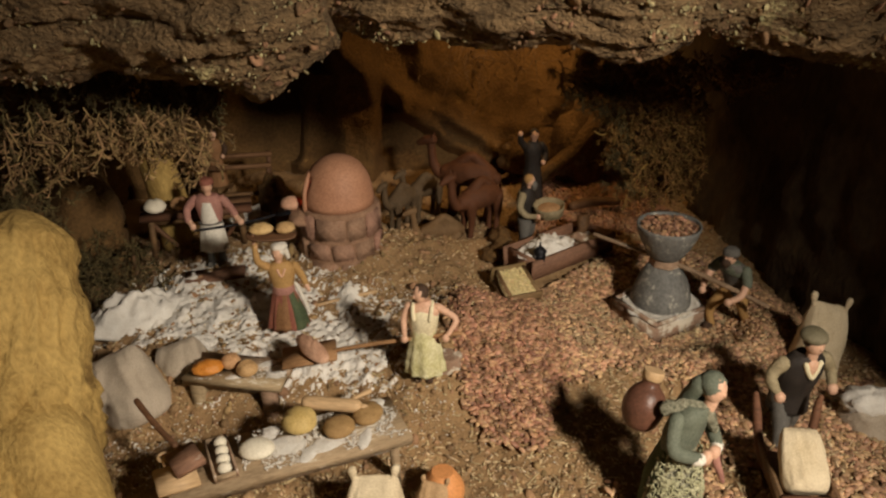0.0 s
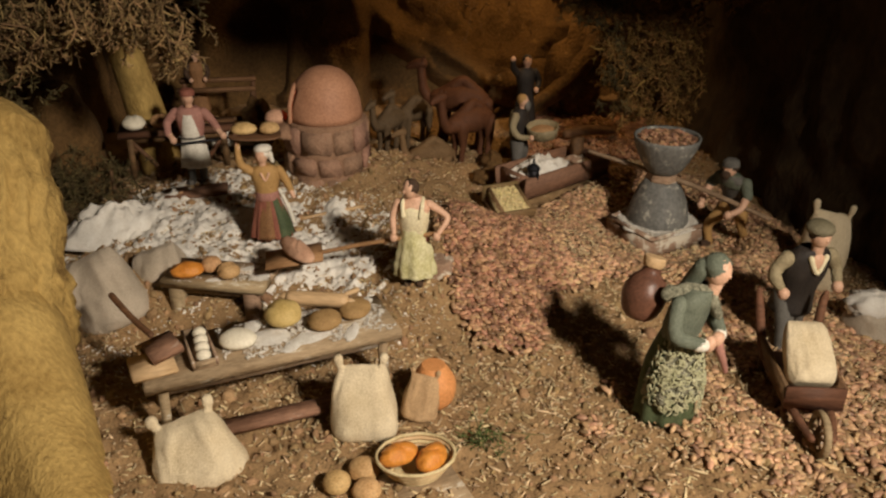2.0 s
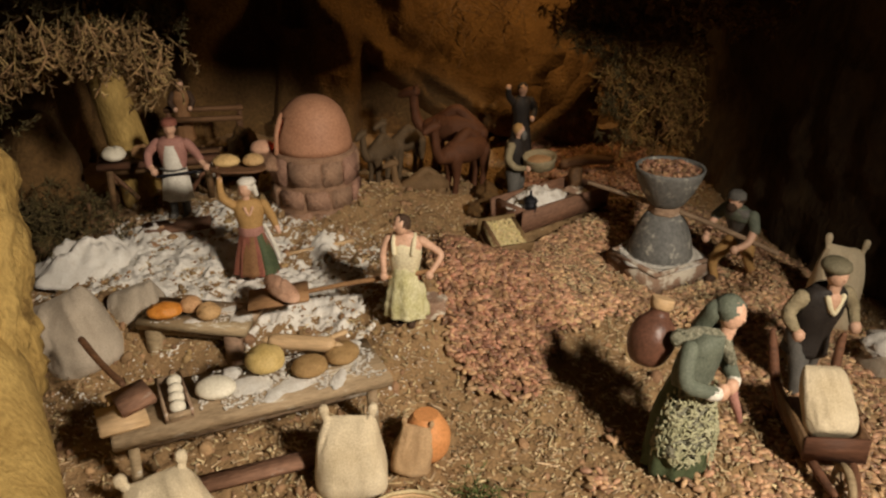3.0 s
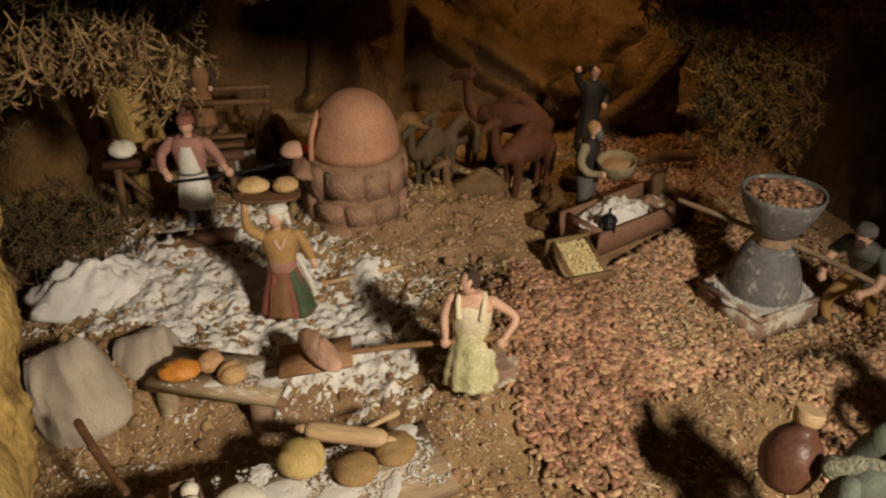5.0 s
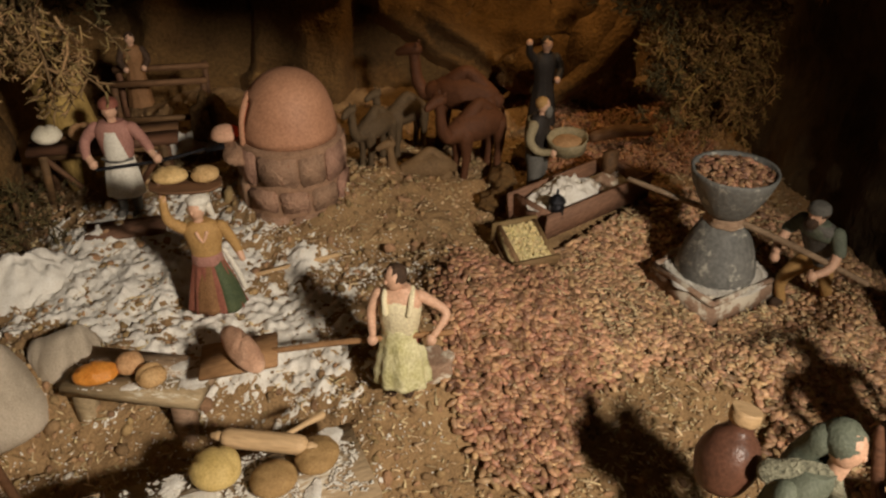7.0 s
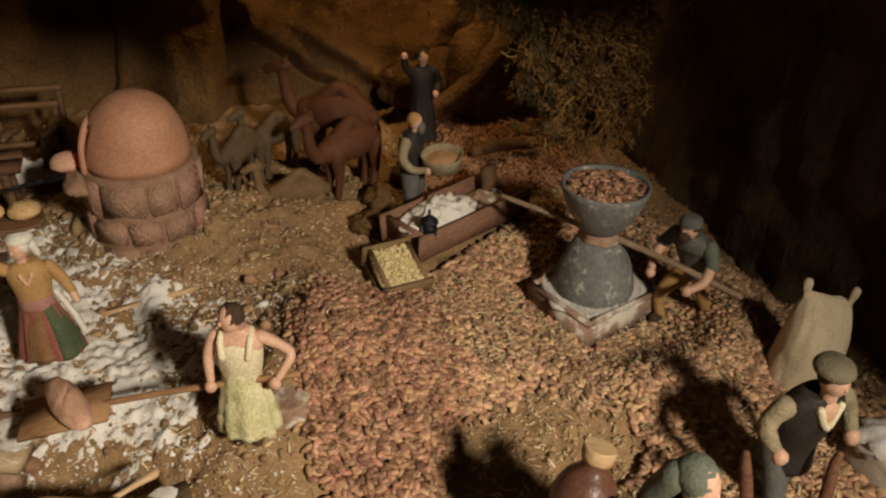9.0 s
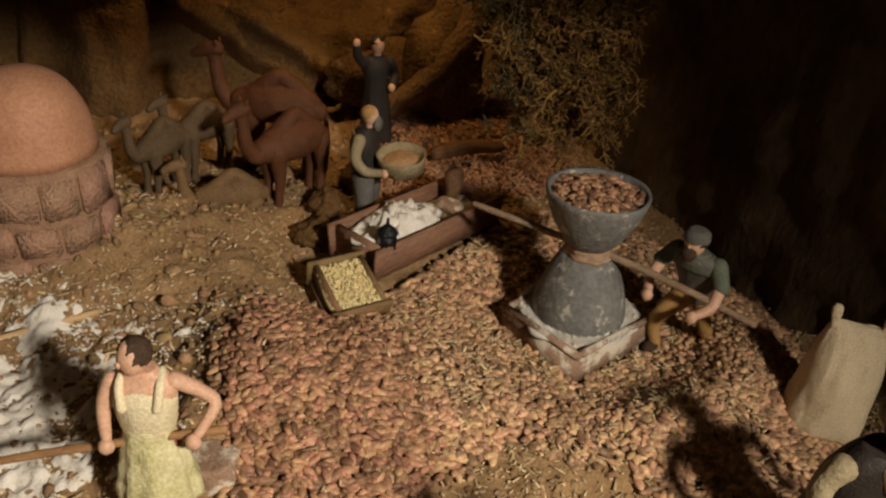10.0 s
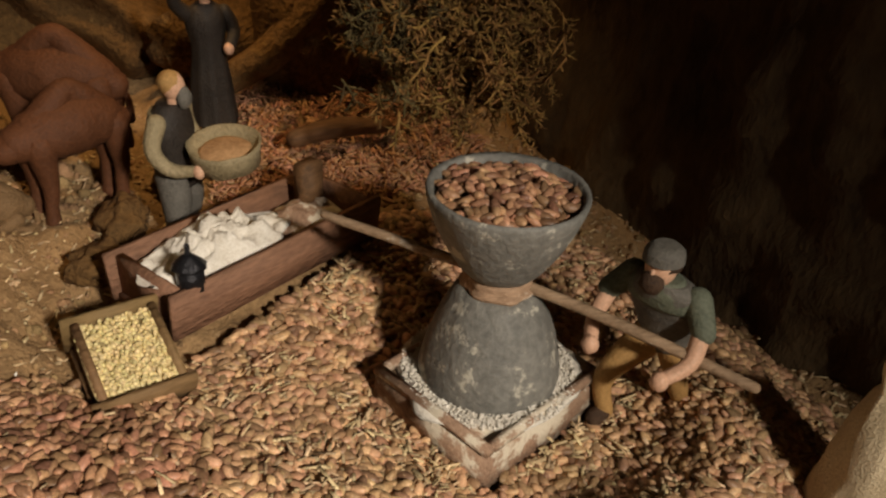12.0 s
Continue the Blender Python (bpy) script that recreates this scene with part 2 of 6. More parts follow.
class Sculpt:
    """Collects rounded forms into one mesh with several paints."""

    def __init__(self, unit=1.0):
        self.v, self.f, self.m, self.mats, self.unit = [], [], [], [], unit

    def slot(self, mat):
        if mat not in self.mats:
            self.mats.append(mat)
        return self.mats.index(mat)

    def add(self, verts, faces, mat):
        o, s = len(self.v), self.slot(mat)
        self.v += [tuple(self.unit * c for c in p) for p in verts]
        self.f += [tuple(i + o for i in f) for f in faces]
        self.m += [s] * len(faces)

    def rings(self, rows, mat):
        n, verts, faces = len(rows[0]), [], []
        for r in rows:
            verts += [tuple(p) for p in r]
        for k in range(len(rows) - 1):
            for i in range(n):
                j = (i + 1) % n
                faces.append((k * n + i, k * n + j, (k + 1) * n + j, (k + 1) * n + i))
        faces.append(tuple(reversed(range(n))))
        faces.append(tuple((len(rows) - 1) * n + i for i in range(n)))
        self.add(verts, faces, mat)

    def curve(self, pts, per=4):
        pts = [np.array(p, float) for p in pts]
        out = []
        for i in range(len(pts) - 1):
            p0, p1, p2, p3 = pts[max(i - 1, 0)], pts[i], pts[i + 1], pts[min(i + 2, len(pts) - 1)]
            for k in range(per):
                t = k / per
                out.append(0.5 * (2 * p1 + (p2 - p0) * t + (2 * p0 - 5 * p1 + 4 * p2 - p3) * t * t + (3 * p1 - p0 - 3 * p2 + p3) * t ** 3))
        out.append(pts[-1])
        return out

    def limb(self, pts, mat, n=12, per=4, wobble=0.08):
        """A rounded tube through (x, y, z, radius) points."""
        path = self.curve(pts, per)
        a, b = path[0].copy(), path[-1].copy()
        d0, d1 = path[0][:3] - path[1][:3], path[-1][:3] - path[-2][:3]
        d0, d1 = d0 / (np.linalg.norm(d0) + 1e-9), d1 / (np.linalg.norm(d1) + 1e-9)
        caps0 = [np.array([*(a[:3] + d0 * a[3] * s), a[3] * c]) for s, c in ((0.95, 0.3), (0.8, 0.6), (0.5, 0.87))]
        caps1 = [np.array([*(b[:3] + d1 * b[3] * s), b[3] * c]) for s, c in ((0.5, 0.87), (0.8, 0.6), (0.95, 0.3))]
        path = caps0 + path + caps1
        rows, side = [], None
        for i, p in enumerate(path):
            d = path[min(i + 1, len(path) - 1)][:3] - path[max(i - 1, 0)][:3]
            d = d / (np.linalg.norm(d) + 1e-9)
            if side is None:
                side = np.cross(d, (0.3, 0.9, 0.2))
            side = side - d * np.dot(side, d)
            side /= np.linalg.norm(side) + 1e-9
            up = np.cross(d, side)
            row = []
            for k in range(n):
                t = 2 * math.pi * k / n
                r = p[3] * (1 + wobble * noise.noise((p[0] * 3 + math.cos(t), p[1] * 3 + math.sin(t), p[2] * 3)))
                row.append(p[:3] + r * (side * math.cos(t) + up * math.sin(t)))
            rows.append(row)
        self.rings(rows, mat)

    def loft(self, pts, mat, n=28, per=4, pleats=0, amp=0.0, power=1.0, wobble=0.0):
        """Level rings through (x, y, z, rx, ry) points, with pleats that deepen towards the start."""
        path, rows = self.curve(pts, per), []
        for i, p in enumerate(path):
            deep = 1 - i / (len(path) - 1)
            row = []
            for k in range(n):
                t = 2 * math.pi * k / n
                r = 1 + amp * deep * (math.cos(pleats * t + 0.7 * math.sin(3 * t)) if pleats else 0)
                r *= 1 + wobble * noise.noise((math.cos(t) * 1.5 + p[0] * 5, math.sin(t) * 1.5 + p[1] * 5, p[2] * 1.2))
                c, s = math.cos(t), math.sin(t)
                c, s = math.copysign(abs(c) ** power, c), math.copysign(abs(s) ** power, s)
                row.append((p[0] + p[3] * r * c, p[1] + p[4] * r * s, p[2]))
            rows.append(row)
        self.rings(rows, mat)

    def ball(self, c, r, mat, n=16, wobble=0.0, turn=None, freq=1.5):
        rows = []
        q = turn.to_3x3() if turn else Matrix.Identity(3)
        for i in range(n // 2 + 1):
            a = math.pi * (0.02 + 0.96 * i / (n // 2)) - math.pi / 2
            row = []
            for k in range(n):
                t = 2 * math.pi * k / n
                d = Vector((math.cos(a) * math.cos(t), math.cos(a) * math.sin(t), math.sin(a)))
                s = 1 + wobble * noise.noise(d * freq + Vector(c) * 7)
                row.append(Vector(c) + q @ Vector((d.x * r[0] * s, d.y * r[1] * s, d.z * r[2] * s)))
            rows.append(row)
        self.rings(rows, mat)

    def box(self, c, size, mat, turn=None, bevel=0.08):
        bm = bmesh.new()
        bmesh.ops.create_cube(bm, size=1.0)
        bmesh.ops.scale(bm, vec=size, verts=bm.verts)
        bmesh.ops.bevel(bm, geom=list(bm.edges), offset=bevel * min(size), segments=2, affect="EDGES")
        q = turn.to_3x3() if turn else Matrix.Identity(3)
        bm.verts.index_update()
        self.add([tuple(Vector(c) + q @ v.co) for v in bm.verts], [tuple(v.index for v in f.verts) for f in bm.faces], mat)
        bm.free()

    def mesh(self, name):
        me = bpy.data.meshes.new(name)
        me.from_pydata(self.v, [], self.f)
        for m in self.mats:
            me.materials.append(m)
        me.polygons.foreach_set("material_index", self.m)
        me.polygons.foreach_set("use_smooth", [len(f) == 4 for f in self.f])
        me.update()
        return me


def thing(name, where, sculpt, label, category, turn=0, group="", kind="", tilt=(0, 0)):
    ob = new(name, sculpt.mesh(name))
    ob.matrix_world = pose(*where, tilt[0], tilt[1], turn)
    return tagged(ob, label, category, group, kind)


def holder(name, where, label, category, turn=0, group="", tilt=(0, 0)):
    ob = new(name)
    ob.empty_display_size = 0.01
    ob.matrix_world = pose(*where, tilt[0], tilt[1], turn)
    return tagged(ob, label, category, group)


def part(name, sculpt, parent, label="", local=None):
    ob = new(name, sculpt.mesh(name) if isinstance(sculpt, Sculpt) else sculpt)
    ob.parent = parent
    if local:
        ob.matrix_local = local
    if label:
        ob["label"] = label
    return ob


def one(fn, unit=1.0):
    s = Sculpt(unit)
    fn(s)
    return s


def boxed(size, mat, bevel=0.08):
    s = Sculpt()
    s.box((0, 0, 0), size, mat, bevel=bevel)
    return s


def scatter(name, base_v, base_f, place, turn, scale, mat, label, category, kind="stuff"):
    """One mesh of many small copies: place (n,3), turn (n,3,3), scale (n,3)."""
    bv, bf, n = np.array(base_v, float), base_f, len(place)
    v = np.einsum("nij,nkj->nki", turn, bv[None] * scale[:, None, :]) + place[:, None, :]
    k = len(bv)
    me = bpy.data.meshes.new(name)
    me.vertices.add(n * k)
    me.vertices.foreach_set("co", v.reshape(-1))
    sizes = np.array([len(f) for f in bf])
    flat = np.concatenate([np.array(f) for f in bf])
    loops = (flat[None] + (np.arange(n) * k)[:, None]).reshape(-1)
    me.loops.add(len(loops))
    me.loops.foreach_set("vertex_index", loops.astype(np.int32))
    tot = np.tile(sizes, n)
    me.polygons.add(len(tot))
    me.polygons.foreach_set("loop_start", np.concatenate([[0], np.cumsum(tot)[:-1]]).astype(np.int32))
    me.polygons.foreach_set("use_smooth", np.ones(len(tot), bool))
    me.update(calc_edges=True)
    me.validate()
    me.materials.append(mat)
    return tagged(new(name, me), label, category, "", kind)


def turns(n, flat=1.0, rng=np.random):
    """Random turns; flat: how far they may tip out of the level, in radians."""
    a, b, c = rng.uniform(0, 2 * math.pi, n), rng.normal(0, flat, n), rng.normal(0, flat, n)
    ca, sa, cb, sb, cc, sc = np.cos(a), np.sin(a), np.cos(b), np.sin(b), np.cos(c), np.sin(c)
    z = np.zeros(n)
    o = np.ones(n)
    rz = np.array([[ca, -sa, z], [sa, ca, z], [z, z, o]]).transpose(2, 0, 1)
    ry = np.array([[cb, z, sb], [z, o, z], [-sb, z, cb]]).transpose(2, 0, 1)
    rx = np.array([[o, z, z], [z, cc, -sc], [z, sc, cc]]).transpose(2, 0, 1)
    return rz @ ry @ rx


def pebble(n=6, m=4, pointed=0.0):
    v, f = [], []
    for i in range(1, m):
        a = math.pi * i / m - math.pi / 2
        r = math.cos(a) ** (1 + pointed)
        for k in range(n):
            t = 2 * math.pi * k / n
            v.append((math.sin(a), r * math.cos(t), r * math.sin(t)))
    v += [(-1, 0, 0), (1, 0, 0)]
    lo, hi = len(v) - 2, len(v) - 1
    for i in range(m - 2):
        for k in range(n):
            j = (k + 1) % n
            f.append((i * n + k, i * n + j, (i + 1) * n + j, (i + 1) * n + k))
    for k in range(n):
        j = (k + 1) % n
        f.append((lo, j, k))
        f.append((hi, (m - 2) * n + k, (m - 2) * n + j))
    return v, f


# ---- the ground ----
MILL = (0.272, 0.164)


def level(x, y):
    """Height of the trodden ground, without its lumps."""
    x, y = np.asarray(x, float), np.asarray(y, float)
    h = -0.042 + 0 * x
    h = h + 0.040 * (1 - smooth01(0.02, 0.10, x)) * smooth01(-0.03, 0.05, y) * smooth01(-0.42, -0.26, x)
    h = h + 0.034 * smooth01(0.22, 0.34, y) * smooth01(0.02, 0.10, x)
    h = h + 0.02 * smooth01(0.36, 0.55, y) * smooth01(0.1, 0.2, x)

    def mound(cx, cy, sx, sy, up):
        return up * np.exp(-0.5 * (((x - cx) / sx) ** 2 + ((y - cy) / sy) ** 2))
    h = h + mound(-0.085, 0.26, 0.075, 0.055, 0.034)
    h = h + mound(0.0, -0.012, 0.030, 0.026, 0.030)
    h = h + mound(0.105, 0.10, 0.07, 0.075, 0.030)
    h = h + mound(0.075, 0.06, 0.035, 0.05, 0.012)
    h = h + mound(0.088, 0.080, 0.042, 0.055, 0.018)
    h = h + mound(0.165, 0.250, 0.075, 0.034, 0.018)
    h = h + mound(0.38, -0.07, 0.06, 0.08, 0.012)
    r = np.hypot(x - MILL[0], y - MILL[1])
    h = h + 0.023 * np.exp(-0.5 * ((r - 0.118) / 0.022) ** 2) * smooth01(-0.1, 0.1, x - 0.25 + 0.3 * (0.2 - y))
    return h


def lumps(x, y):
    rough = 0.0058 * noise.fractal((x * 26, y * 26, 0.3), 0.7, 2.0, 5) + 0.0040 * abs(noise.noise((x * 80, y * 80, 1.7))) + 0.0018 * abs(noise.noise((x * 190, y * 190, 4.7)))
    return rough - 0.002


def ground_mesh():
    xs = np.concatenate([np.linspace(-1.6, -0.46, 14), np.arange(-0.45, 0.50, 0.0032), np.linspace(0.52, 1.6, 14)])
    ys = np.concatenate([np.linspace(-1.9, -0.29, 14), np.arange(-0.28, 0.42, 0.0032), np.arange(0.424, 0.72, 0.008), np.linspace(0.76, 1.2, 8)])
    gx, gy = np.meshgrid(xs, ys)
    z = level(gx, gy)
    z = z + np.array([lumps(a, b) for a, b in zip(gx.ravel(), gy.ravel())]).reshape(z.shape)
    n, m = len(xs), len(ys)
    v = np.stack([gx, gy, z], -1).reshape(-1, 3)
    i, j = np.meshgrid(np.arange(n - 1), np.arange(m - 1))
    a = (j * n + i).ravel()
    f = np.stack([a, a + 1, a + n + 1, a + n], 1)
    me = bpy.data.meshes.new("ground")
    me.from_pydata(v.tolist(), [], f.tolist())
    me.polygons.foreach_set("use_smooth", np.ones(len(f), bool))
    me.materials.append(SOIL)
    return me


tagged(new("ground", ground_mesh()), "brown crumbly soil ground with lumps and straw dust", "ground", "", "structure")


def relief_wall(name, corner, along, up, nu, nv, shape, mat, label, thick=0.02):
    """A rough rock face: a sheet from a corner along two edges, pushed out by shape(u, v), with a back."""
    c, a, b = Vector(corner), Vector(along), Vector(up)
    nrm = a.cross(b).normalized()
    v, f = [], []
    for j in range(nv + 1):
        for i in range(nu + 1):
            u, w = i / nu, j / nv
            v.append(c + a * u + b * w + nrm * shape(u, w))
    k = len(v)
    v += [c - nrm * thick, c + a - nrm * thick, c + a + b - nrm * thick, c + b - nrm * thick]
    for j in range(nv):
        for i in range(nu):
            p = j * (nu + 1) + i
            f.append((p, p + 1, p + nu + 2, p + nu + 1))
    f.append((k + 3, k + 2, k + 1, k))
    f.append(tuple(range(0, nu + 1)) + (k + 1, k))
    f.append(tuple(range(nv * (nu + 1) + nu, nv * (nu + 1) - 1, -1)) + (k + 3, k + 2))
    f.append(tuple(j * (nu + 1) for j in range(nv, -1, -1)) + (k, k + 3))
    f.append(tuple(j * (nu + 1) + nu for j in range(nv + 1)) + (k + 2, k + 1))
    me = bpy.data.meshes.new(name)
    me.from_pydata([tuple(p) for p in v], [], f)
    me.polygons.foreach_set("use_smooth", [len(q) == 4 for q in f])
    me.materials.append(mat)
    return tagged(new(name, me), label, "wall", "", "structure")


def ridge(x, z, line, high, wide):
    """A rounded crease along a polyline of (x, z) points, sharper on its upper side."""
    best = 0.0
    for (ax, az), (bx_, bz) in zip(line, line[1:]):
        dx, dz = bx_ - ax, bz - az
        t = min(1, max(0, ((x - ax) * dx + (z - az) * dz) / (dx * dx + dz * dz)))
        px_, pz = x - ax - t * dx, z - az - t * dz
        d = math.hypot(px_, pz) / (wide * (0.7 if pz > 0 else 1.3))
        best = max(best, high * math.exp(-0.5 * d * d))
    return best


CREASES = [
    ([(-0.19, 0.30), (-0.168, 0.16), (-0.185, 0.02)], 0.030, 0.013),
    ([(-0.12, 0.21), (-0.043, 0.129), (0.033, 0.090), (0.112, 0.044)], 0.042, 0.013),
    ([(-0.03, 0.100), (0.000, 0.081), (0.051, 0.040), (0.10, 0.02)], 0.034, 0.012),
    ([(-0.01, 0.22), (0.012, 0.155), (0.06, 0.10), (0.12, 0.070), (0.17, 0.075)], 0.030, 0.014),
    ([(0.28, 0.24), (0.205, 0.127), (0.163, 0.057)], 0.034, 0.016),
    ([(0.235, 0.20), (0.20, 0.16), (0.15, 0.11)], 0.020, 0.012),
    ([(0.248, 0.12), (0.252, 0.0)], 0.055, 0.022),
    ([(-0.33, 0.34), (-0.30, 0.18), (-0.32, 0.0)], 0.040, 0.025),
    ([(-0.44, 0.30), (-0.42, 0.12), (-0.46, 0.0)], 0.040, 0.030),
]


def folds(u, w):
    """Stiff draped cloth-like rock: a broad pillar, creases that sweep down to the middle and a hollow above them."""
    x, z = u * 1.5 - 0.75, w * 0.62 - 0.06
    x += 0.010 * noise.noise((x * 14, z * 14, 4.0))
    z += 0.010 * noise.noise((x * 14, z * 14, 9.0))
    h = sum(ridge(x, z, *c) for c in CREASES)
    pillar = smooth01(-0.175, -0.115, x) * (1 - smooth01(-0.078, -0.058, x))
    h += 0.055 * float(pillar) * float(1 - 0.5 * smooth01(0.12, 0.30, z))
    h -= 0.045 * math.exp(-0.5 * (((x - 0.115) / 0.06) ** 2 + ((z - 0.175) / 0.05) ** 2))
    return h + 0.016 * fbm(x * 7, z * 8, 2.0) + 0.005 * fbm(x * 40, z * 34, 7.0) - 0.03


relief_wall("wall_back", (-0.75, 0.55, -0.06), (1.5, 0, 0), (0, 0.08, 0.62), 300, 130, folds, ROCK, "ochre painted rock wall with deep draped folds")


def roots(u, w):
    y = u * 1.1
    return 0.03 * fbm(y * 4, w * 3, 9.0) + 0.03 * abs(noise.noise((y * 22, w * 3, 3.0))) + 0.006 * fbm(y * 30, w * 30, 1.0)


# stands near the mill, its dark colour doing for the shadow there
relief_wall("wall_right", (0.34, 0.72, -0.08), (0.22, -1.05, 0), (0.0, 0, 0.62), 110, 70, roots, SHADED_ROCK, "rock wall with hanging root ridges, shade put into its dark brown")
relief_wall("wall_left", (-0.50, -0.25, -0.08), (0.02, 0.95, 0), (0, 0, 0.62), 110, 70, roots, ROCK, "dim ochre rock wall at the cave side")


def cave_top(u, w):
    return 0.03 * fbm(u * 6, w * 6, 5.0) + 0.01 * fbm(u * 25, w * 25, 6.0)


top = relief_wall("ceiling", (-0.80, 0.75, 0.44), (1.6, 0, 0), (0, -0.72, 0.02), 80, 50, cave_top, SHADED_ROCK, "rough cave ceiling behind the bark, in the shaded rock colour")

# added, unseen room walls round the display; their pale plaster bounces fill light
for nm, c, s in (("wall_room_front", (0, -1.96, 0.7), (3.4, 0.1, 2.2)), ("wall_room_west", (-1.66, -0.4, 0.7), (0.1, 3.1, 2.2)),
                 ("wall_room_east", (1.66, -0.4, 0.7), (0.1, 3.1, 2.2)), ("wall_room_rear", (0, 1.22, 0.7), (3.4, 0.1, 2.2))):
    ob = new(nm, boxed(s, BOUNCE_PLASTER, 0.02).mesh(nm))
    ob.location = c
    tagged(ob, "unseen plain room wall, pale plaster that bounces fill light", "wall", "", "structure")

# ---- cork bark overhang and trunks ----


def bark_log(name, a, b, r0, r1, label, seed, nu=380, nv=110, mat=None, ridge=0.16, dome=False):
    """A gnarled length of cork bark from a to b."""
    a, b = Vector(a), Vector(b)
    d = (b - a).normalized()
    side = d.cross(Vector((0, 0, 1))).normalized()
    up = side.cross(d)
    rows = []
    for i in range(nu + 1):
        t = i / nu
        c = a.lerp(b, t) + up * 0.012 * noise.noise((t * 6, seed, 0)) + side * 0.012 * noise.noise((t * 5, seed, 4))
        r = r0 + (r1 - r0) * t
        r *= min(1, 0.75 + 3 * min(t, 1 - t))
        if dome and t > 0.90:
            r *= math.sqrt(max(0.03, 1 - ((t - 0.90) / 0.10) ** 2))
        row = []
        for k in range(nv):
            w = 2 * math.pi * k / nv
            p = (t * (b - a).length * 14, math.cos(w) * 2.2, math.sin(w) * 2.2 + seed)
            q1 = 1 - abs(noise.noise((p[0] * 0.45, p[1] * 1.6, p[2] * 1.6)))
            q2 = 1 - abs(noise.noise((p[0] * 1.3 + 7, p[1] * 3.6, p[2] * 3.6)))
            q3 = abs(noise.noise((p[0] * 3.6, p[1] * 8, p[2] * 8 + 3)))
            s = 0.86 + ridge * (0.9 * q1 * q1) + 0.13 * q2 * q2 + 0.07 * q3 + 0.13 * noise.fractal(p, 0.8, 2.1, 5)
            row.append(c + r * s * (side * math.cos(w) + up * math.sin(w)))
        rows.append(row)
    s = Sculpt()
    s.rings(rows, mat or BARK)
    ob = new(name, s.mesh(name))
    return tagged(ob, label, "bark")


bark_log("bark_slab", (-0.62, 0.045, 0.372), (-0.062, 0.015, 0.384), 0.085, 0.082, "rough grey-brown cork bark slab with lichen over the cave mouth", 1.3)
bark_log("bark_slab", (-0.16, 0.05, 0.402), (0.215, -0.02, 0.360), 0.066, 0.050, "gnarled brown cork bark branch over the cave mouth", 5.1)
bark_log("bark_slab", (0.15, 0.01, 0.415), (0.66, 0.03, 0.305), 0.070, 0.070, "thick cork bark slab with pale lichen over the cave mouth", 9.7)
bark_log("bark_slab", (-0.62, 0.11, 0.44), (0.62, 0.10, 0.46), 0.075, 0.075, "dark cork bark behind the cave mouth edge", 14.2, nu=160, nv=40)


def flakes(name, logs, count, mat, label, size, seed):
    """Small crusts and crumbs that cling to the near side of the bark."""
    rf = np.random.RandomState(seed)
    pts, nor = [], []
    for lg_ in logs:
        me = lg_.data
        co, no = np.zeros(len(me.vertices) * 3), np.zeros(len(me.vertices) * 3)
        me.vertices.foreach_get("co", co)
        me.vertices.foreach_get("normal", no)
        pts.append(co.reshape(-1, 3))
        nor.append(no.reshape(-1, 3))
    pts, nor = np.concatenate(pts), np.concatenate(nor)
    near = (pts[:, 1] < 0.06) & (np.abs(pts[:, 0]) < 0.5)
    clump = np.array([noise.noise((p[0] * 22, p[1] * 22, p[2] * 22 + seed)) > 0.08 for p in pts])
    pick = rf.choice(np.where(near & clump)[0], count)
    v_, f_ = pebble(6, 4)
    sz = rf.gamma(2.0, size / 2, (count, 1)) + size * 0.3
    return scatter(name, v_, f_, pts[pick] + rf.normal(0, 0.0015, (count, 3)), turns(count, 1.0, rf), sz * rf.uniform(0.4, 1.3, (count, 3)) * (1, 0.9, 0.35), mat, label, "lichen")


BARKS = [o for o in scene.objects if o.name.startswith("bark_slab")]
flakes("lichen", BARKS, 7000, surface("pale_lichen", (0.17, 0.14, 0.06), (0.40, 0.34, 0.18), 80, 0.95, 0.4, 500, island=0.45), "pale grey-green lichen crusts on the cork bark", 0.0010, 3)
flakes("bark_crumbs", BARKS, 5200, surface("bark_crumb", (0.07, 0.04, 0.02), (0.24, 0.14, 0.07), 80, 0.95, 0.4, 500, island=0.5), "brown crumbling cork flakes on the bark", 0.0015, 8)


def tree_post(name, pts, label, n=40, mat=TRUNK):
    s = Sculpt()
    s.limb(pts, mat, n=n, per=14, wobble=0.28)
    return tagged(new(name, s.mesh(name)), label, "trunk")


tagged(bark_log("tree_stump", (-0.335, -0.170, -0.10), (-0.354, 0.026, 0.170), 0.086, 0.042, "thick yellow-ochre carved tree stump with a broken top", 21.0, 170, 90, TRUNK, 0.08, True), "", "stump")
root = Sculpt()
root.limb([(-0.315, -0.115, 0.02, 0.045), (-0.290, -0.150, -0.020, 0.042), (-0.262, -0.190, -0.040, 0.036), (-0.225, -0.240, -0.052, 0.026), (-0.20, -0.29, -0.06, 0.014)], TRUNK, n=32, per=8, wobble=0.25)
part("root", root, next(o for o in scene.objects if o.name == "tree_stump"))
tree_post("tree_post", [(-0.325, 0.36, -0.02, 0.024), (-0.335, 0.355, 0.06, 0.021), (-0.350, 0.35, 0.15, 0.018), (-0.355, 0.34, 0.24, 0.022)], "ochre wooden post under the hanging moss", 24)
tree_post("rock_lump", [(-0.44, 0.32, -0.04, 0.05), (-0.435, 0.33, 0.03, 0.045), (-0.44, 0.34, 0.07, 0.03)], "dim olive rock lump beside the far table", 24, ROCK)

rs = np.random.RandomState(5)


